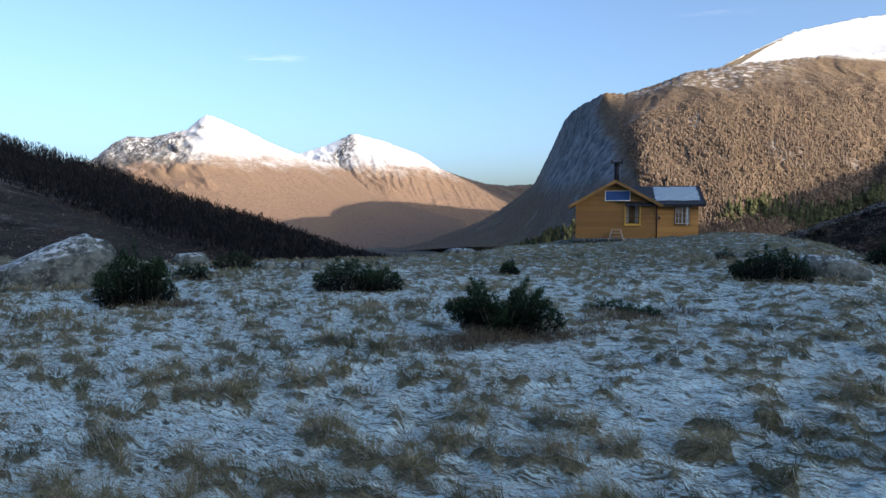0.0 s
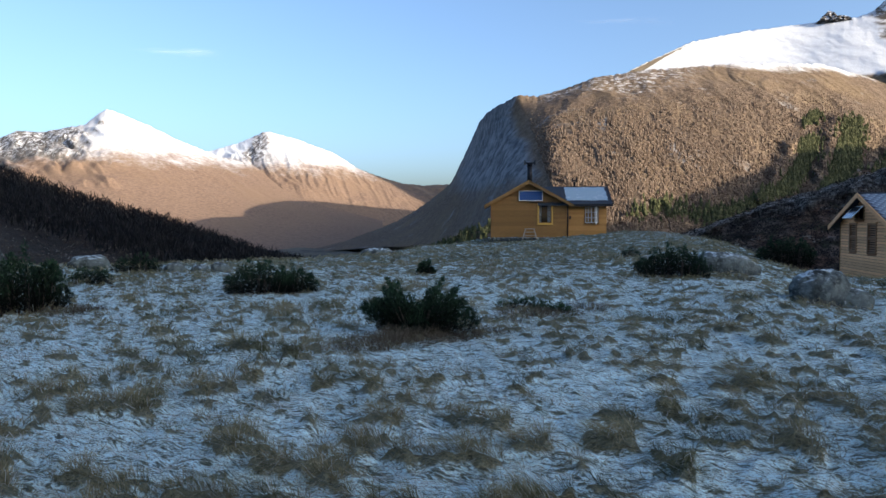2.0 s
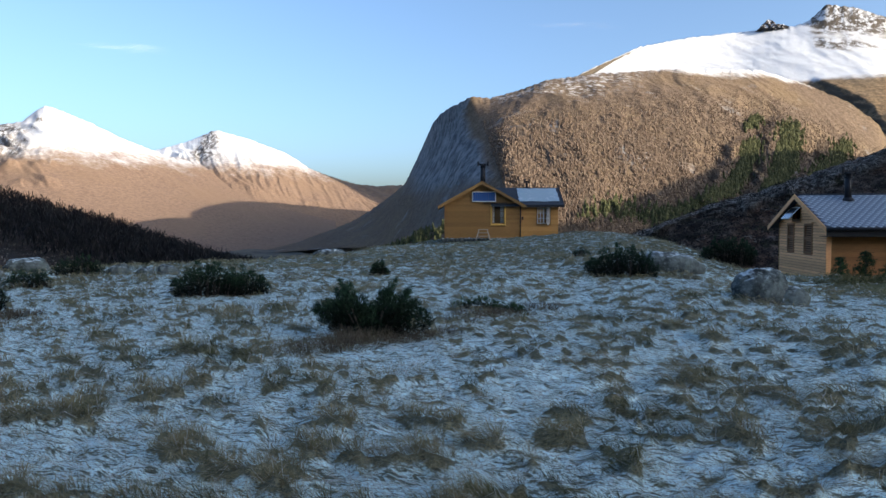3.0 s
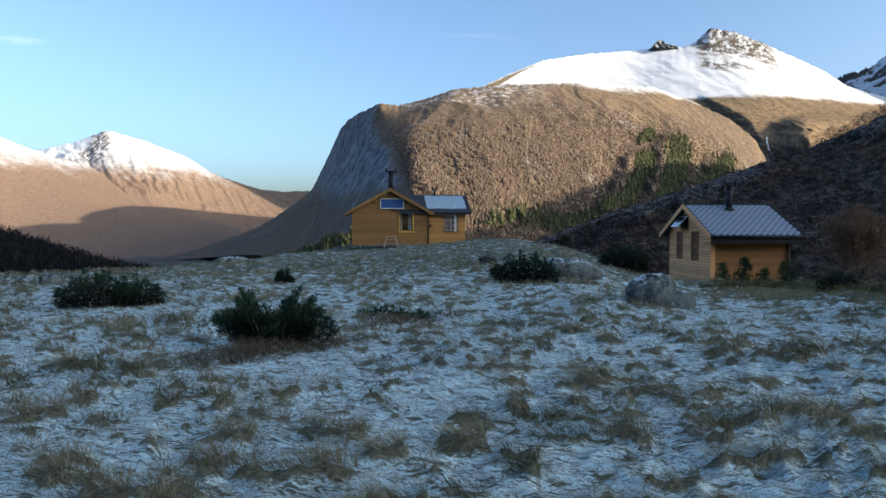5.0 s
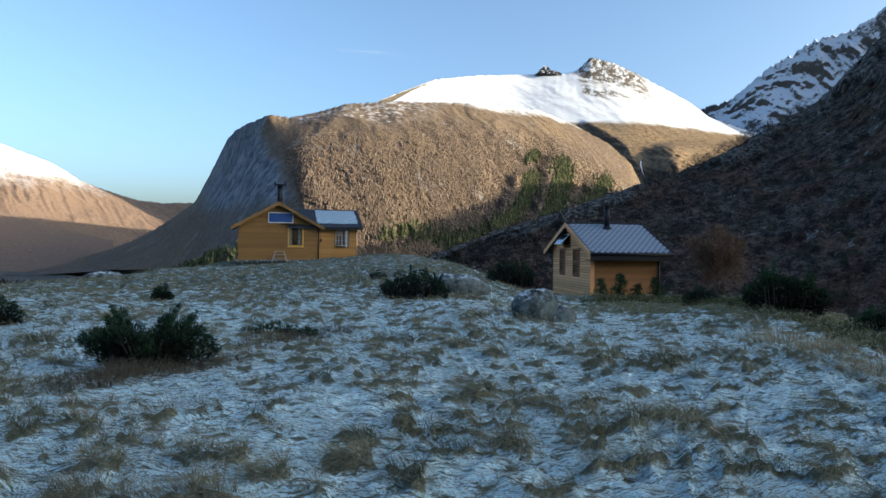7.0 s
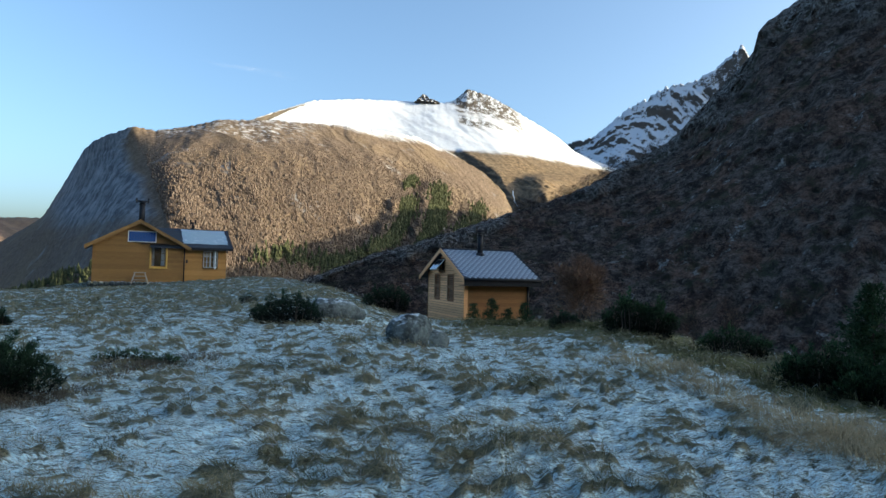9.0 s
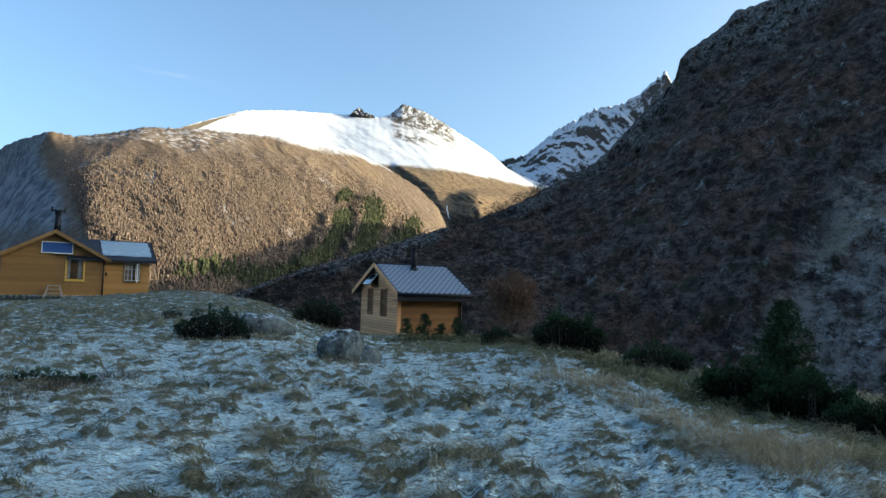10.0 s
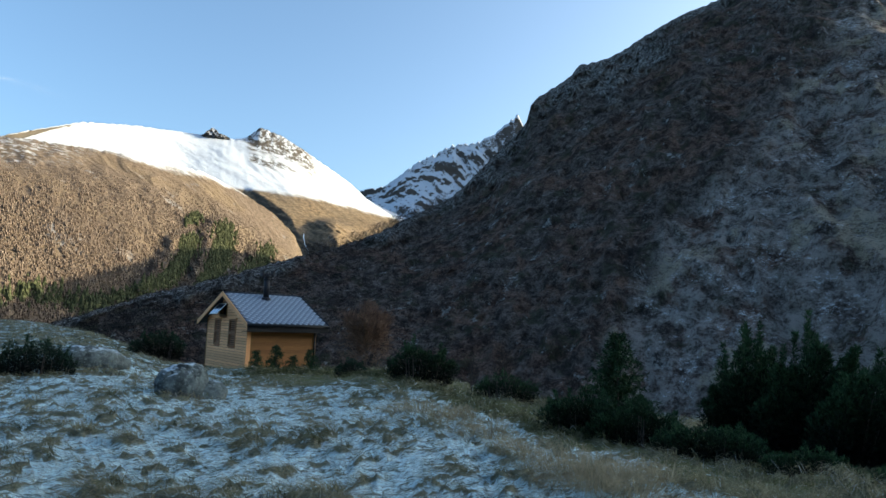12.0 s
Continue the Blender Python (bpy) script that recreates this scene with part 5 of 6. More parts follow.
def frame_bm(x0, x1, z0, z1, w, y0, y1, bevel=0.0):
    bm = bmesh.new()
    box((x0, y0, z0), (x0 + w, y1, z1), bevel, bm)
    box((x1 - w, y0, z0), (x1, y1, z1), bevel, bm)
    box((x0 + w, y0 + 0.002, z0), (x1 - w, y1 - 0.002, z0 + w), bevel, bm)
    box((x0 + w, y0 + 0.002, z1 - w), (x1 - w, y1 - 0.002, z1), bevel, bm)
    return bm


def wavy(x0, x1, z0, z1, y):
    n = max(8, int((x1 - x0) / 0.02))
    bm = bmesh.new()
    rows = []
    for k in range(n + 1):
        x = x0 + (x1 - x0) * k / n
        d = 0.018 * math.sin(x * 52)
        rows.append([bm.verts.new((x, y + d, z0)), bm.verts.new((x, y + d, z1)), bm.verts.new((x, y + d + 0.006, z1)), bm.verts.new((x, y + d + 0.006, z0))])
    for a, b in zip(rows, rows[1:]):
        for k in range(4):
            bm.faces.new((a[k - 1], b[k - 1], b[k], a[k]))
    bm.faces.new(rows[0])
    bm.faces.new(rows[-1][::-1])
    bmesh.ops.recalc_face_normals(bm, faces=bm.faces)
    return bm


def flue(parent, x, y, z0, z1, r, cowl=True, label="black stovepipe with a cowl"):
    pipe = part("chimney", tube((x, y, z0), (x, y, z1), r, sides=16), M_BLACK, parent, label, True)
    part("collar", tube((x, y, z0 + 0.05), (x, y, z0 + 0.17), r * 1.9, r * 1.15, 16), M_BLACK, pipe)
    part("band", tube((x, y, z1 - 0.16), (x, y, z1 - 0.11), r * 1.18, sides=16), M_BLACK, pipe)
    if cowl:
        part("cowl", tube((x, y, z1 + 0.02), (x, y, z1 + 0.08), r * 1.5, r * 1.25, 16), M_BLACK, pipe)
        for side in (-1, 1):
            part("cowl_horn", box((x + side * r * 1.9 - 0.05, y - r * 0.9, z1 - 0.02), (x + side * r * 1.9 + 0.05, y + r * 0.9, z1 + 0.30), 0.015), M_BLACK, pipe)
        part("cowl_bar", box((x - r * 1.9, y - r * 0.5, z1 + 0.075), (x + r * 1.9, y + r * 0.5, z1 + 0.14), 0.01), M_BLACK, pipe)
    return pipe


def slope_slab(x0, x1, y_low, z_low, y_high, z_high, thick):
    """A roof pane between two heights; x along the eave."""
    bm = bmesh.new()
    vs = []
    for dz in (0, -thick):
        vs.append([bm.verts.new((x, y, z + dz)) for x, y, z in ((x0, y_low, z_low), (x1, y_low, z_low), (x1, y_high, z_high), (x0, y_high, z_high))])
    bm.faces.new(vs[0])
    bm.faces.new(vs[1][::-1])
    for k in range(4):
        bm.faces.new((vs[0][k - 1], vs[1][k - 1], vs[1][k], vs[0][k]))
    bmesh.ops.recalc_face_normals(bm, faces=bm.faces)
    return bm


def turn_y():
    """Swaps a slope built over y into one over x."""
    return Matrix(((0, 1, 0, 0), (1, 0, 0, 0), (0, 0, 1, 0), (0, 0, 0, 1)))


def build_cabin():
    base = 0.307
    cab = thing("cabin", pose(9.25, 45.06, base, 0, 0, -12), "ochre wooden cabin with a lower annex on a grassy knoll", "cabin")
    W, HW, RISE, DEEP = 5.32, 2.32, 1.48, 6.4
    ident = Matrix.Identity(4)
    hole = (3.38, 4.26, 1.02, 2.30)
    front = part("front_wall", wall_core(W, HW, RISE, 0.18, [hole]), M_OCHRE, cab, "ochre boarded gable wall")
    clad(front, ident, W, HW, RISE, 0.16, [(hole[0] - 0.09, hole[1] + 0.09, hole[2] - 0.09, hole[3] + 0.09)], M_OCHRE, 0.022)
    back = part("back_wall", wall_core(W, HW, RISE, 0.18, []), M_OCHRE, cab)
    placed(back, Matrix.Translation((0, DEEP - 0.18, 0)))
    for x in (0.0, W - 0.18):
        part("side_wall", box((x, 0.182, 0), (x + 0.18, DEEP - 0.182, HW - 0.02)), M_OCHRE, cab)
    part("inner_floor", box((0.19, 0.19, 0.0), (W - 0.19, DEEP - 0.19, 0.08)), M_ROOM, cab)
    # foundation of loose stones under the low end
    rnd = random.Random(4)
    for k in range(16):
        bm = bmesh.new()
        bmesh.ops.create_icosphere(bm, subdivisions=2, radius=0.5)
        for v in bm.verts:
            v.co *= 1 + 0.18 * noise.noise(v.co * 2.5 + Vector((k, 0, 0)))
        sx = rnd.uniform(0.3, 0.6)
        st = part("foundation_stone", bm, M_STONE, cab, smooth=True)
        st.matrix_basis = pose(-0.1 + k * 0.32, 0.05 + rnd.uniform(-0.12, 0.1), -0.14, 0, 0, rnd.uniform(0, 90)) @ Matrix.Diagonal((sx, sx * 0.8, 0.36, 1))
    # main roof
    slope = RISE / (W / 2)
    zr, ov = HW + RISE + 0.2, 0.45
    ze = zr - slope * (W / 2 + ov)
    for side, x_low in ((0, -ov), (1, W + ov)):
        roof = part("roof", slope_slab(-0.42, DEEP + 0.4, x_low, ze, W / 2, zr, 0.14), M_TAR, cab, "dark roof covering")
        placed(roof, turn_y())
        verge = part("verge_board", slope_slab(-0.455, -0.424, x_low, ze + 0.03, W / 2, zr + 0.03, 0.24), M_TRIM, cab, "brown verge board")
        placed(verge, turn_y())
        part("eave_board", box((x_low - 0.02, -0.42, ze - 0.16), (x_low + 0.02, DEEP + 0.4, ze - 0.004)), M_TRIM, cab)
    flue(cab, 2.84, 2.0, zr - 0.35, 5.30, 0.19)
    # window, sun panel, dark strip standing in for the shadow under it
    window(cab, ident, *hole, M_YELLOW_TRIM, 2, 3, M_TRIM, 1, 0.10, "small window with yellow casing and white curtains", [(3.43, 3.58, 1.07, 2.25, M_CURTAIN), (3.98, 4.22, 1.07, 2.25, M_CURTAIN)])
    panel = part("solar_panel", box((2.0, -0.115, 2.60), (3.62, -0.075, 3.26)), M_SOLAR, cab, "blue solar panel in a pale frame")
    part("panel_frame", frame_bm(1.97, 3.65, 2.57, 3.29, 0.05, -0.13, -0.07, 0.006), M_WHITE, panel)
    for x in (2.3, 3.3):
        part("bracket", box((x, -0.07, 2.7), (x + 0.05, -0.024, 3.2)), M_BLACK, panel)
    part("shadow_strip", box((2.75, -0.16, 2.465), (4.45, -0.024, 2.515), 0.006), M_DARK_WOOD, cab)
    part("downpipe", tube((W + 0.07, -0.06, 0.0), (W + 0.07, -0.06, HW + 0.05), 0.045), M_BLACK, cab, "black downpipe", True)
    # annex
    X0, X1, Y0, AD = W + 0.004, 8.1, 0.15, 4.4
    AH, AR = 2.36, 3.68
    hole_a = (6.62 - X0, 7.52 - X0, 1.02, 2.12)
    am = Matrix.Translation((X0, Y0, 0.0))
    aw = part("annex_wall", wall_core(X1 - X0, AH, 0, 0.18, [hole_a]), M_OCHRE_LIGHT, cab, "lighter ochre annex wall")
    placed(aw, am)
    clad(aw, Matrix.Identity(4), X1 - X0, AH, 0, 0.16, [(hole_a[0] - 0.06, hole_a[1] + 0.06, hole_a[2] - 0.06, hole_a[3] + 0.06)], M_OCHRE_LIGHT, 0.022)
    end = part("annex_end_wall", wall_core(AD, AH, AR - AH - 0.16, 0.18, []), M_OCHRE_LIGHT, cab)
    placed(end, Matrix.Translation((X1, Y0 + 0.002, 0)) @ pose(0, 0, 0, 0, 0, 90))
    part("annex_back_wall", box((X0, Y0 + AD - 0.18, 0), (X1 - 0.19, Y0 + AD, AH)), M_OCHRE_LIGHT, cab)
    mid = Y0 + AD / 2
    low = Y0 - 0.40
    for y_low in (low, 2 * mid - low):
        part("annex_roof", slope_slab(3.3, X1 + 0.36, y_low, AH - 0.03, mid, AR, 0.10), M_TAR, cab, "dark felt annex roof")
    part("annex_fascia", box((W + 0.46, low - 0.03, AH - 0.19), (X1 + 0.36, low - 0.002, AH - 0.02)), M_BLACK, cab)
    part("annex_verge", slope_slab(X1 + 0.364, X1 + 0.40, low, AH + 0.01, mid, AR + 0.04, 0.18), M_BLACK, cab)
    snow = slope_slab(5.35, X1 + 0.12, low + 0.50, 0, mid - 0.18, 0, 0.02)
    up = (AR - AH + 0.03) / (mid - low)
    bmesh.ops.subdivide_edges(snow, edges=list(snow.edges), cuts=14, use_grid_fill=True)
    for v in snow.verts:
        x, y, top = v.co.x, v.co.y, v.co.z > -0.01
        if not (5.4 < x < X1 + 0.08):
            v.co.x += 0.10 * noise.noise(Vector((x * 3, y * 4, 1)))
        v.co.y += 0.08 * noise.noise(Vector((x * 2.2, y * 2, 7)))
        v.co.z = AH - 0.03 + (v.co.y - low) * up + (0.03 if top else 0.006)
    part("snow_patch", snow, M_FROST, cab, "thin snow lying on the annex roof")
    flue(cab, 6.15, mid + 0.1, AR - 0.1, AR + 0.36, 0.08, True, "short black roof vent")
    window(cab, am, *hole_a, M_TRIM, 2, 3, M_WHITE, 2, 0.07, "white-barred double window with a cream blind", [(hole_a[0] + 0.06, hole_a[0] + 0.42, 1.75, 2.06, M_CREAM)])
    part("eave_prop", box((7.31, Y0 - 0.32, 0.92), (7.38, Y0 - 0.25, AH - 0.2), 0.008), M_WHITE, cab, "pale post under the eave")
    part("lamp_bracket", box((5.52, Y0 - 0.14, 1.28), (5.62, Y0 - 0.024, 1.52), 0.02), M_BLACK, cab)
    # steps of pale boards by the wall
    st = thing("step_stool", cab.matrix_world @ pose(2.72, -0.55, -0.10), "weathered wooden step stool against the cabin wall", "step stool")
    for x in (-0.40, 0.40):
        bm = tube((x * 1.25, -0.30, 0), (x * 0.70, -0.02, 0.72), 0.055, 0.045, 4)
        tube((x * 1.25, 0.26, 0), (x * 0.70, 0.02, 0.72), 0.05, 0.04, 4, bm)
        part("leg_pair", bm, M_WEATHERED, st)
    part("top_board", box((-0.36, -0.16, 0.68), (0.36, 0.16, 0.74), 0.01), M_WEATHERED, st)
    for z, y in ((0.22, -0.26), (0.46, -0.17)):
        part("tread", box((-0.42 + z * 0.15, y - 0.11, z), (0.42 - z * 0.15, y + 0.09, z + 0.05), 0.008), M_WEATHERED, st)
    return cab


def build_shed():
    shed = thing("shed", pose(18.91, 20.65, -0.785, 0, 0, -18.56) @ pose(0, 0.25, 0), "small shed with pale boarded gable and frosted shingle roof", "shed")
    W, L, HW, RISE = 4.5, 3.16, 2.285, 1.04
    # the gable stands across local x; its frame runs from the far corner to the near one
    gm = Matrix.Translation((0, W, 0)) @ pose(0, 0, 0, 0, 0, -90)
    holes = [(0.93, 1.55, 1.06, 2.14), (2.60, 3.28, 1.04, 2.14), (1.37, 2.17, 2.34, 2.84)]
    # Core darker than the boards, so the gaps read as shadow lines.
    gable = part("gable_wall", wall_core(W, HW, RISE, 0.14, holes), M_RED_TRIM, shed, "pale weatherboarded gable wall")
    placed(gable, gm)
    clad(gable, Matrix.Identity(4), W, HW, RISE, 0.118, [(h[0] - 0.05, h[1] + 0.05, h[2] - 0.05, h[3] + 0.05) for h in holes], M_PALE_WOOD, 0.045, 0.0, 0.022)
    far = part("far_wall", wall_core(W, HW, RISE, 0.14, []), M_OCHRE_LIGHT, shed)
    placed(far, Matrix.Translation((L - 0.14, W, 0)) @ pose(0, 0, 0, 0, 0, -90))
    long = part("long_wall", box((0.142, 0.0, 0), (L - 0.142, 0.14, HW)), M_RUST, shed, "ochre boarded long wall")
    clad(long, Matrix.Translation((0.142, 0, 0)), L - 0.284, HW, 0, 0.16, [], M_RUST, 0.018)
    part("rear_wall", box((0.142, W - 0.14, 0), (L - 0.142, W, HW)), M_OCHRE, shed)
    part("corner_board", box((-0.045, -0.035, 0.0), (0.14, -0.004, HW - 0.02), 0.006), M_PALE_WOOD, shed)
    part("corner_board", box((L - 0.14, -0.035, 0.0), (L + 0.012, -0.004, HW - 0.02), 0.006), M_OCHRE, shed)
    part("corner_board", box((-0.045, W + 0.004, 0.0), (0.10, W + 0.035, HW - 0.02), 0.006), M_TRIM, shed)
    part("plinth", box((0.05, 0.05, -0.45), (L - 0.05, W - 0.05, -0.004)), M_STONE, shed, "low grey stone plinth")
    slope = RISE / (W / 2)
    zr = HW + RISE + 0.03
    ov, og = 0.59, 0.30
    ze = zr - slope * (W / 2 + ov)
    for y_low in (-ov, W + ov):
        part("roof", slope_slab(-og, L + og, y_low, ze, W / 2, zr, 0.09), M_TAR, shed, "dark boarded roof")
        part("verge_board", slope_slab(-og - 0.035, -og - 0.003, y_low, ze + 0.03, W / 2, zr + 0.03, 0.19), M_PALE_WOOD, shed, "pale verge board")
        part("verge_board", slope_slab(L + og + 0.003, L + og + 0.035, y_low, ze + 0.04, W / 2, zr + 0.04, 0.19), M_BLACK, shed, "dark verge board")
    part("fascia", box((-og + 0.004, -ov - 0.03, ze - 0.31), (L + og, -ov - 0.004, ze - 0.006)), M_PITCH, shed)
    part("soffit", box((-og + 0.004, -ov, ze - 0.33), (L + og, -0.03, ze - 0.312)), M_PITCH, shed)
    part("gutter", tube((-og, -ov - 0.085, ze - 0.05), (L + og, -ov - 0.085, ze - 0.05), 0.055, sides=12), M_PITCH, shed, "black gutter", True)
    bm = tube((L - 0.08, -0.085, 0.1), (L - 0.08, -0.085, HW - 0.42), 0.04)
    tube((L - 0.08, -0.085, HW - 0.42), (L + 0.02, -ov - 0.08, ze - 0.08), 0.04, bm=bm)
    part("downpipe", bm, M_BLACK, shed, "black downpipe", True)
    part("ridge_cap", box((-og, W / 2 - 0.09, zr - 0.02), (L + og, W / 2 + 0.09, zr + 0.045), 0.02), M_TAR, shed)
    # shingles, diamond-wise over the front slope
    ang = math.atan(slope)
    tile = bmesh.new()
    s = 0.155
    ring = [tile.verts.new(c) for c in ((0, -s, 0), (s, 0, 0), (0, s, 0), (-s, 0, 0))]
    low = [tile.verts.new((v.co.x, v.co.y, -0.014)) for v in ring]
    tile.faces.new(ring)
    tile.faces.new(low[::-1])
    for k in range(4):
        tile.faces.new((ring[k - 1], low[k - 1], low[k], ring[k]))
    bmesh.ops.recalc_face_normals(tile, faces=tile.faces)
    me = bpy.data.meshes.new("shingle")
    tile.to_mesh(me)
    tile.free()
    me.materials.append(M_SHINGLE)
    deck = [o for o in shed.children if o.name.startswith("roof")][0]
    run = (W / 2 + ov) / math.cos(ang)
    rows, cols = 19, 13
    rnd = random.Random(2)
    for r in range(rows):
        for c in range(cols + (r % 2)):
            d = 0.15 + (run - 0.24) * r / (rows - 1)
            x = -og + 0.16 + (c + (0 if r % 2 else 0.5)) * (L + 2 * og - 0.32) / cols
            ob = new("shingle", me)
            ob.parent = deck
            y, z = -ov + d * math.cos(ang), ze + d * math.sin(ang)
            ob.matrix_basis = pose(x, y, z + 0.022, math.degrees(ang) - 1.6, 0, rnd.uniform(-2, 2))
    flue(shed, 1.50, 1.75, zr - 0.30, zr + 0.80, 0.13)
    # louvred shutters over the two windows, open hatch in the gable
    for h in holes[:2]:
        sh = part("shutter", frame_bm(h[0] - 0.05, h[1] + 0.05, h[2] - 0.05, h[3] + 0.05, 0.09, -0.06, 0.05, 0.008), M_RED_TRIM, shed, "reddish-brown louvred shutter")
        placed(sh, gm)
        part("shutter_back", box((h[0], 0.03, h[2]), (h[1], 0.05, h[3])), M_DARK_WOOD, sh)
        for k in range(11):
            zc = h[2] + 0.10 + (h[3] - h[2] - 0.2) * k / 10
            slat = part("slat", box((-0.5 * (h[1] - h[0]) + 0.05, -0.035, -0.008), (0.5 * (h[1] - h[0]) - 0.05, 0.035, 0.008)), M_RED_TRIM, sh)
            slat.matrix_basis = pose((h[0] + h[1]) / 2, -0.012, zc, 38, 0, 0)
        part("mid_rail", box((h[0] + 0.042, -0.056, (h[2] + h[3]) / 2 - 0.05), (h[1] - 0.042, 0.028, (h[2] + h[3]) / 2 + 0.05), 0.006), M_RED_TRIM, sh)
        part("head_board", box((h[0] - 0.09, -0.10, h[3] + 0.052), (h[1] + 0.09, -0.004, h[3] + 0.10), 0.006), M_PALE_WOOD, sh)
    h = holes[2]
    fr = part("hatch_frame", frame_bm(h[0] - 0.04, h[1] + 0.04, h[2] - 0.04, h[3] + 0.04, 0.07, -0.05, 0.06, 0.006), M_TRIM, shed)
    placed(fr, gm)
    hatch = part("open_hatch", box((0, -0.012, -0.66), (h[1] - h[0] + 0.06, 0.012, 0.0), 0.004), M_WHITE, fr, "white top-hung window standing open")
    hatch.matrix_basis = pose(h[0] - 0.03, -0.06, h[3] + 0.03, -42, 0, 0)
    part("hatch_pane", box((0.06, -0.016, -0.60), (h[1] - h[0], -0.013, -0.06)), M_HATCH, hatch)
    part("stay", tube((h[1] - 0.02, -0.05, h[2] + 0.03), (h[1] - 0.02, -0.42, h[2] + 0.10), 0.012, sides=6), M_BLACK, fr)
    return shed


M_HATCH = plain("sky_reflecting_glass", (0.30, 0.34, 0.40), 0.08, 0.9, var=0.05)
build_cabin()
build_shed()


# ---------------------------------------------------------------- grass
def blades(P, D, length, width, rng, droop=0.5):
    """Bent grass blades from points P: they set out along D, then arch over and hang."""
    n = len(P)
    L, W = np.broadcast_to(length, (n,))[:, None], np.broadcast_to(width, (n,))[:, None]
    side = np.cross(D, (0, 0, 1.0)) + rng.normal(0, 0.15, D.shape)
    side /= np.linalg.norm(side, axis=1, keepdims=True) + 1e-9
    flat = D * (1, 1, 0) + rng.normal(0, 0.12, D.shape) * (1, 1, 0)
    flat /= np.linalg.norm(flat, axis=1, keepdims=True) + 1e-9
    m = P + D * L * 0.5
    bend = droop * rng.uniform(0.45, 1.05, (n, 1))
    e = m + (D * (1 - bend) + flat * bend) * L * 0.5 - np.array((0, 0, 0.42)) * L * bend
    V = np.stack([P - side * W, P + side * W, m + side * W * 0.8, m - side * W * 0.8, e], 1).reshape(-1, 3)
    k = (np.arange(n) * 5)[:, None]
    F = np.concatenate([k + (0, 1, 2), k + (0, 2, 3), k + (3, 2, 4)], 0)
    return V, F


def grass_mesh(name, P, D, L, W, rng, material, label, droop):
    V, F = blades(P, D, L, W, rng, droop)
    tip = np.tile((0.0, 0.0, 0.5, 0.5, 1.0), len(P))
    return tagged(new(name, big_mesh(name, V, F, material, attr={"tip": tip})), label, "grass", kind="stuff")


def meadow_spots(rng, n, r0, r1):
    """Spots over the meadow, thinning out with the distance."""
    r = (r0**0.35 + (r1**0.35 - r0**0.35) * rng.uniform(0, 1, n)) ** (1 / 0.35)
    a = np.radians(rng.uniform(-40, 97, n))
    return r * np.sin(a), r * np.cos(a), r


def combed(x, y):
    """The way in which the wind has laid the grass."""
    return ROW + math.pi + 1.1 * fbm(x * 0.45, y * 0.45, 2, 45)


def build_grass():
    rng = np.random.default_rng(5)
    x, y, r = meadow_spots(rng, 1150000, 3.0, 40)
    t, high, rank = turf(x, y)
    keep = rng.uniform(0, 1, len(x)) < t ** 1.2 * (0.75 + 0.25 * np.clip(rank + 0.5, 0, 1))
    x, y, r, t, high, rank = (v[keep] for v in (x, y, r, t, high, rank))
    n, e = len(x), 0.05
    gx, gy = turf(x + e, y)[1] - high, turf(x, y + e)[1] - high
    g = np.hypot(gx, gy) + 1e-4
    out = np.stack([-gx / g, -gy / g], -1) * np.clip(g / 0.02, 0, 1)[:, None]
    a = combed(x, y)
    P = np.stack([x, y, land(x, y) + 0.9 * high + 0.045 * ridged(x * 2.2, y * 3.4, 4, 21)], -1)
    D = np.stack([0.8 * out[:, 0] + 0.7 * np.cos(a), 0.8 * out[:, 1] + 0.7 * np.sin(a), 0.20 + 0.26 * t], -1) + rng.normal(0, 0.28, (n, 3)) * (1, 1, 0.45)
    D /= np.linalg.norm(D, axis=1, keepdims=True)
    L = (0.085 + 1.3 * high + 0.05 * np.clip(rank, 0, 1)) * rng.uniform(0.6, 1.45, n)
    W = np.clip(0.00120 * r / 4, 0.0011, 0.008)
    frosted = rng.uniform(0, 1, n) < 0.06 + 0.10 * (1 - t)
    green = (fbm(x * 0.8, y * 0.8, 3, 47) + rng.normal(0, 0.18, n) > 0.34) & ~frosted
    for name, mask, mat, label in (
        ("grass_tussocks", ~frosted & ~green, M_GRASS, "withered yellow-brown grass tussocks on the meadow"),
        ("green_tussocks", green, M_GRASS_GREEN, "olive-green tussocks between frosted straw"),
        ("frosted_blades", frosted, M_GRASS_FROST, "grass blades white with hoar frost"),
    ):
        grass_mesh(name, P[mask], D[mask], L[mask], W[mask], rng, mat, label, 0.9)


def build_straw():
    """Fallen straw, matted flat between the tussocks."""
    rng = np.random.default_rng(6)
    x, y, r = meadow_spots(rng, 80000, 2.9, 22)
    t, high, _ = turf(x, y)
    P = np.stack([x, y, land(x, y) + high + 0.045 * ridged(x * 2.2, y * 3.4, 4, 21) + 0.006], -1)
    a = combed(x, y) + rng.normal(0, 0.6, len(x))
    D = np.stack([np.cos(a), np.sin(a), rng.uniform(0.02, 0.4, len(x))], -1)
    D /= np.linalg.norm(D, axis=1, keepdims=True)
    white = (rng.uniform(0, 1, len(x)) < 0.62) & (t < 0.3)
    for name, mask, mat, label in (("frosted_straw", white, M_GRASS_FROST, "matted straw white with hoar frost"), ("matted_straw", ~white & (t < 0.6), M_GRASS, "matted brown straw between tussocks")):
        grass_mesh(name, P[mask], D[mask], rng.uniform(0.05, 0.15, mask.sum()), 0.0021 * np.maximum(r[mask] / 5, 0.8), rng, mat, label, 0.15)


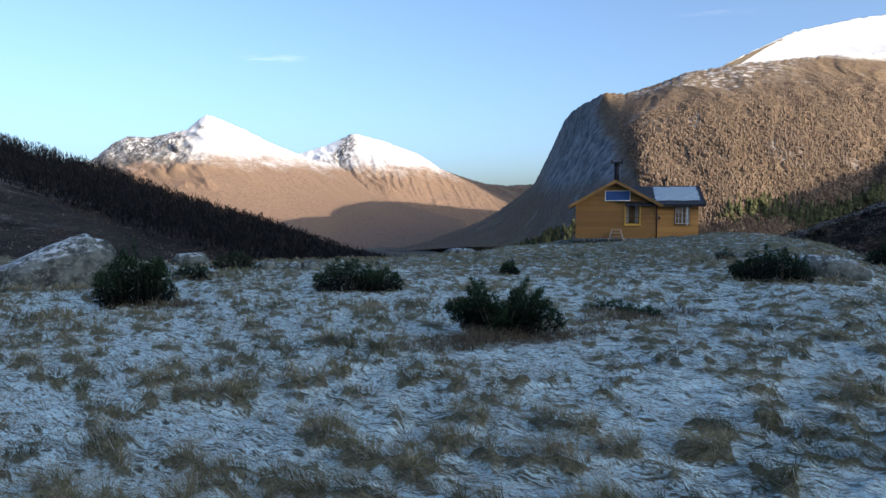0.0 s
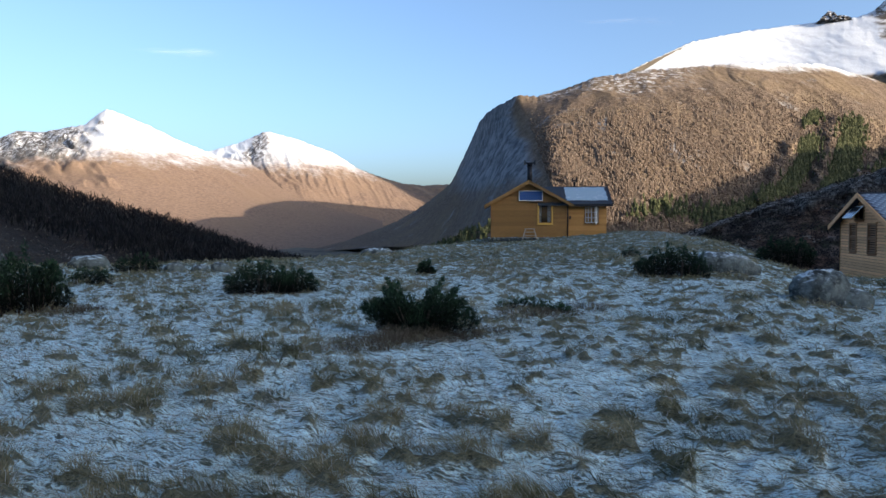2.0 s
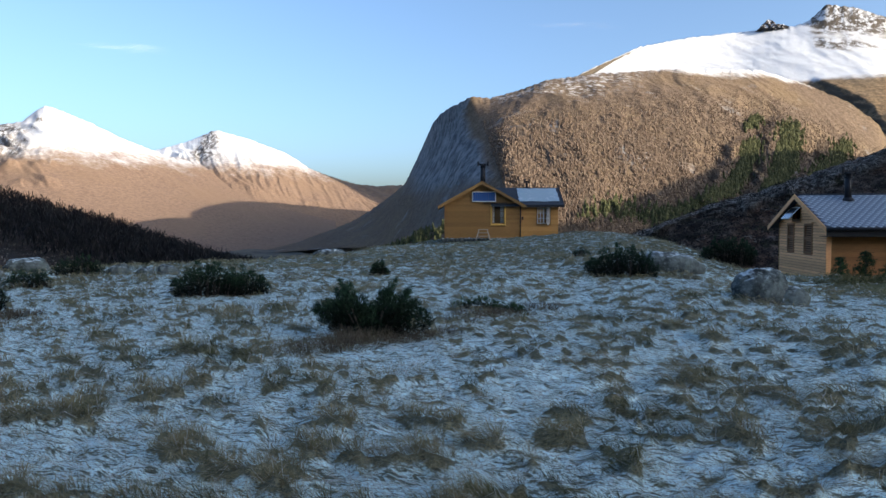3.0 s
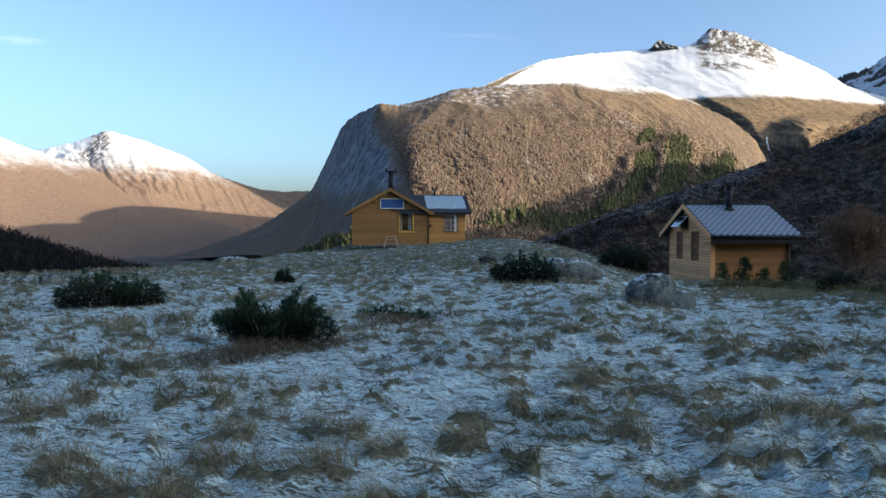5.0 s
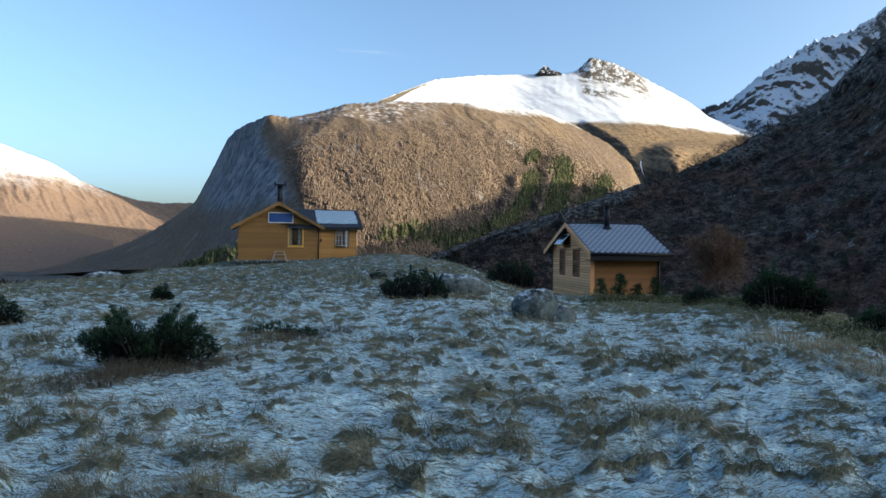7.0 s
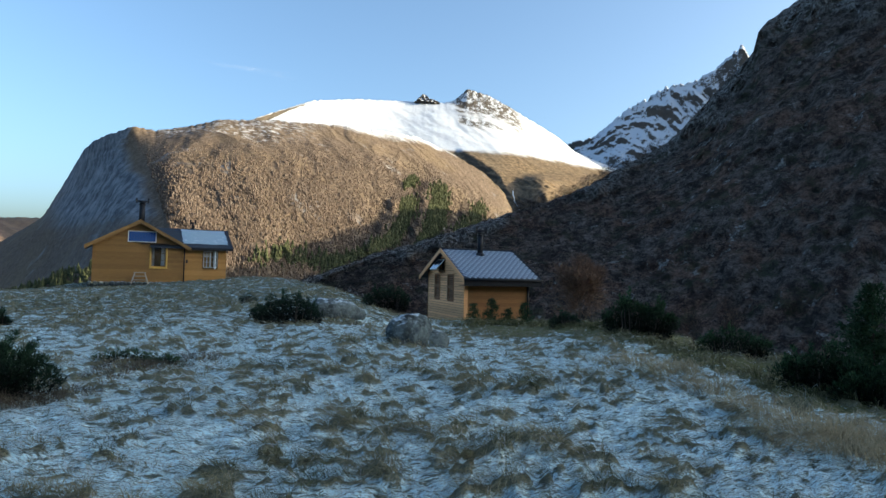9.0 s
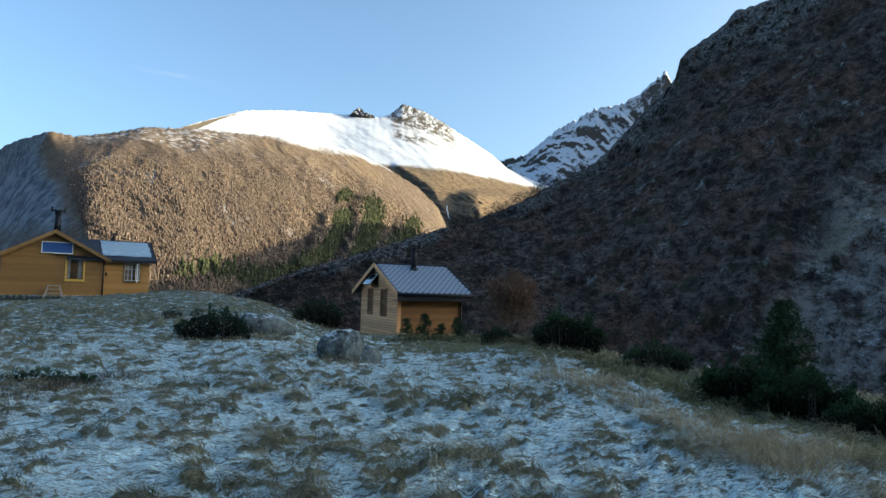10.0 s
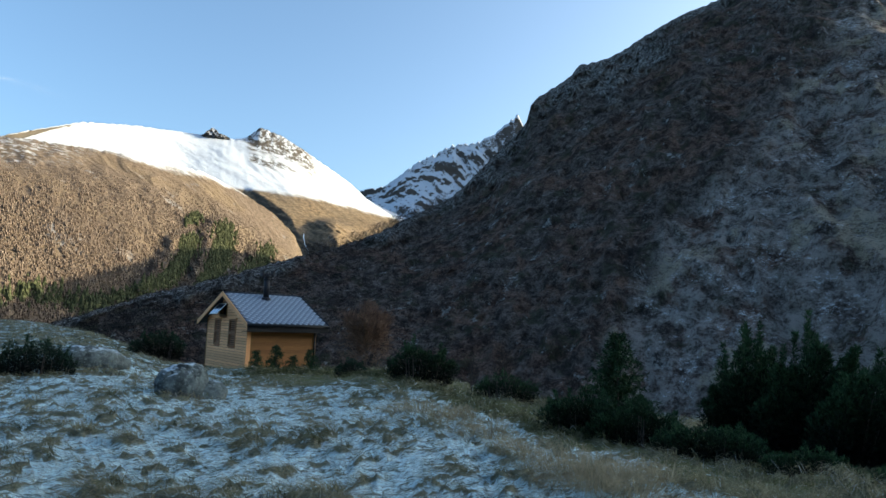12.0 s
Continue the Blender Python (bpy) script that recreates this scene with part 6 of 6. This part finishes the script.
def long_grass(spots, height, label, name="long_grass", material=None):
    """Tall withered grass in clumps: (azimuth, distance, radius, blades)."""
    rng = np.random.default_rng(int(spots[0][0] * 10) + 900)
    parts = []
    for az, r, rad, k in spots:
        x0, y0, _ = at(az, r)
        a, q = rng.uniform(0, 2 * np.pi, k), np.sqrt(rng.uniform(0, 1, k))
        x, y = x0 + np.cos(a) * q * rad, y0 + np.sin(a) * q * rad
        P = np.stack([x, y, land(x, y) + 0.02], -1)
        lean = rng.uniform(0, 6.28)
        D = np.stack([0.6 * np.cos(a) * q + 0.35 * math.cos(lean), 0.6 * np.sin(a) * q + 0.35 * math.sin(lean), np.full(k, 0.62)], -1) + rng.normal(0, 0.26, (k, 3))
        D /= np.linalg.norm(D, axis=1, keepdims=True)
        parts.append(blades(P, D, height * rng.uniform(0.5, 1.25, k), 0.0019 * max(1, r / 6), rng, 0.95))
    V, F = join(parts)
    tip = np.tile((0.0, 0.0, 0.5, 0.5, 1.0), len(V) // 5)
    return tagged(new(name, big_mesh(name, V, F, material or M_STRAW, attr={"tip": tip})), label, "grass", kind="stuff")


build_grass()
build_straw()
long_grass([(72.0, 7.0, 0.36, 620), (73.8, 7.4, 0.34, 520), (70.0, 7.6, 0.3, 420), (75.6, 6.9, 0.3, 420), (77.5, 7.4, 0.25, 260), (66.5, 8.3, 0.28, 320), (63.5, 9.4, 0.3, 300), (60.5, 10.6, 0.35, 320), (57.0, 11.5, 0.35, 260), (77, 6.4, 0.3, 220), (83, 6.2, 0.3, 200)], 0.50, "tall withered grass at the meadow edge")
long_grass([(a, r, 0.45, 260) for a, r in ((42.8, 20.4), (44.6, 20.6), (46, 20.6), (47.6, 20.4), (49.4, 19.6), (51, 18.6), (52.8, 18), (54.6, 17.6), (56.4, 16.4), (58.5, 15), (60.5, 14), (62.5, 13), (64.5, 12), (66.5, 11.2), (69, 10.2), (43.5, 23.0), (46.5, 23.4), (49, 23))], 0.36, "long olive grass in front of the shed", material=M_GRASS_GREEN)
long_grass([(4.2, 8.1, 0.26, 420), (5.4, 8.15, 0.24, 380), (3.2, 7.9, 0.24, 260)], 0.40, "tall brown grass between the two halves of a juniper", material=M_FOG)
long_grass([(-1.9, 7.45, 0.26, 170), (-0.2, 7.6, 0.34, 380), (1.5, 7.65, 0.30, 330), (2.7, 7.45, 0.24, 200), (4.3, 7.75, 0.34, 330), (6.4, 7.9, 0.26, 260), (7.6, 8.15, 0.30, 330), (9.3, 8.1, 0.26, 190), (10.7, 8.3, 0.34, 330), (12.4, 8.35, 0.22, 130), (-23.4, 12.7, 0.35, 420), (-21.8, 12.6, 0.3, 320), (13.4, 10.2, 0.3, 300), (14.6, 11.0, 0.4, 520), (17.5, 11.1, 0.4, 460), (20, 12.0, 0.4, 360), (37.9, 13.6, 0.3, 260), (31.4, 18.6, 0.6, 300)], 0.27, "brown withered grass round the junipers", material=M_FOG)
long_grass([(80.5, 7.6, 0.4, 380), (84, 7.4, 0.45, 420), (87.5, 7.2, 0.45, 420), (91, 7.0, 0.45, 420)], 0.36, "brown withered grass below the juniper hedge", material=M_GRASS)
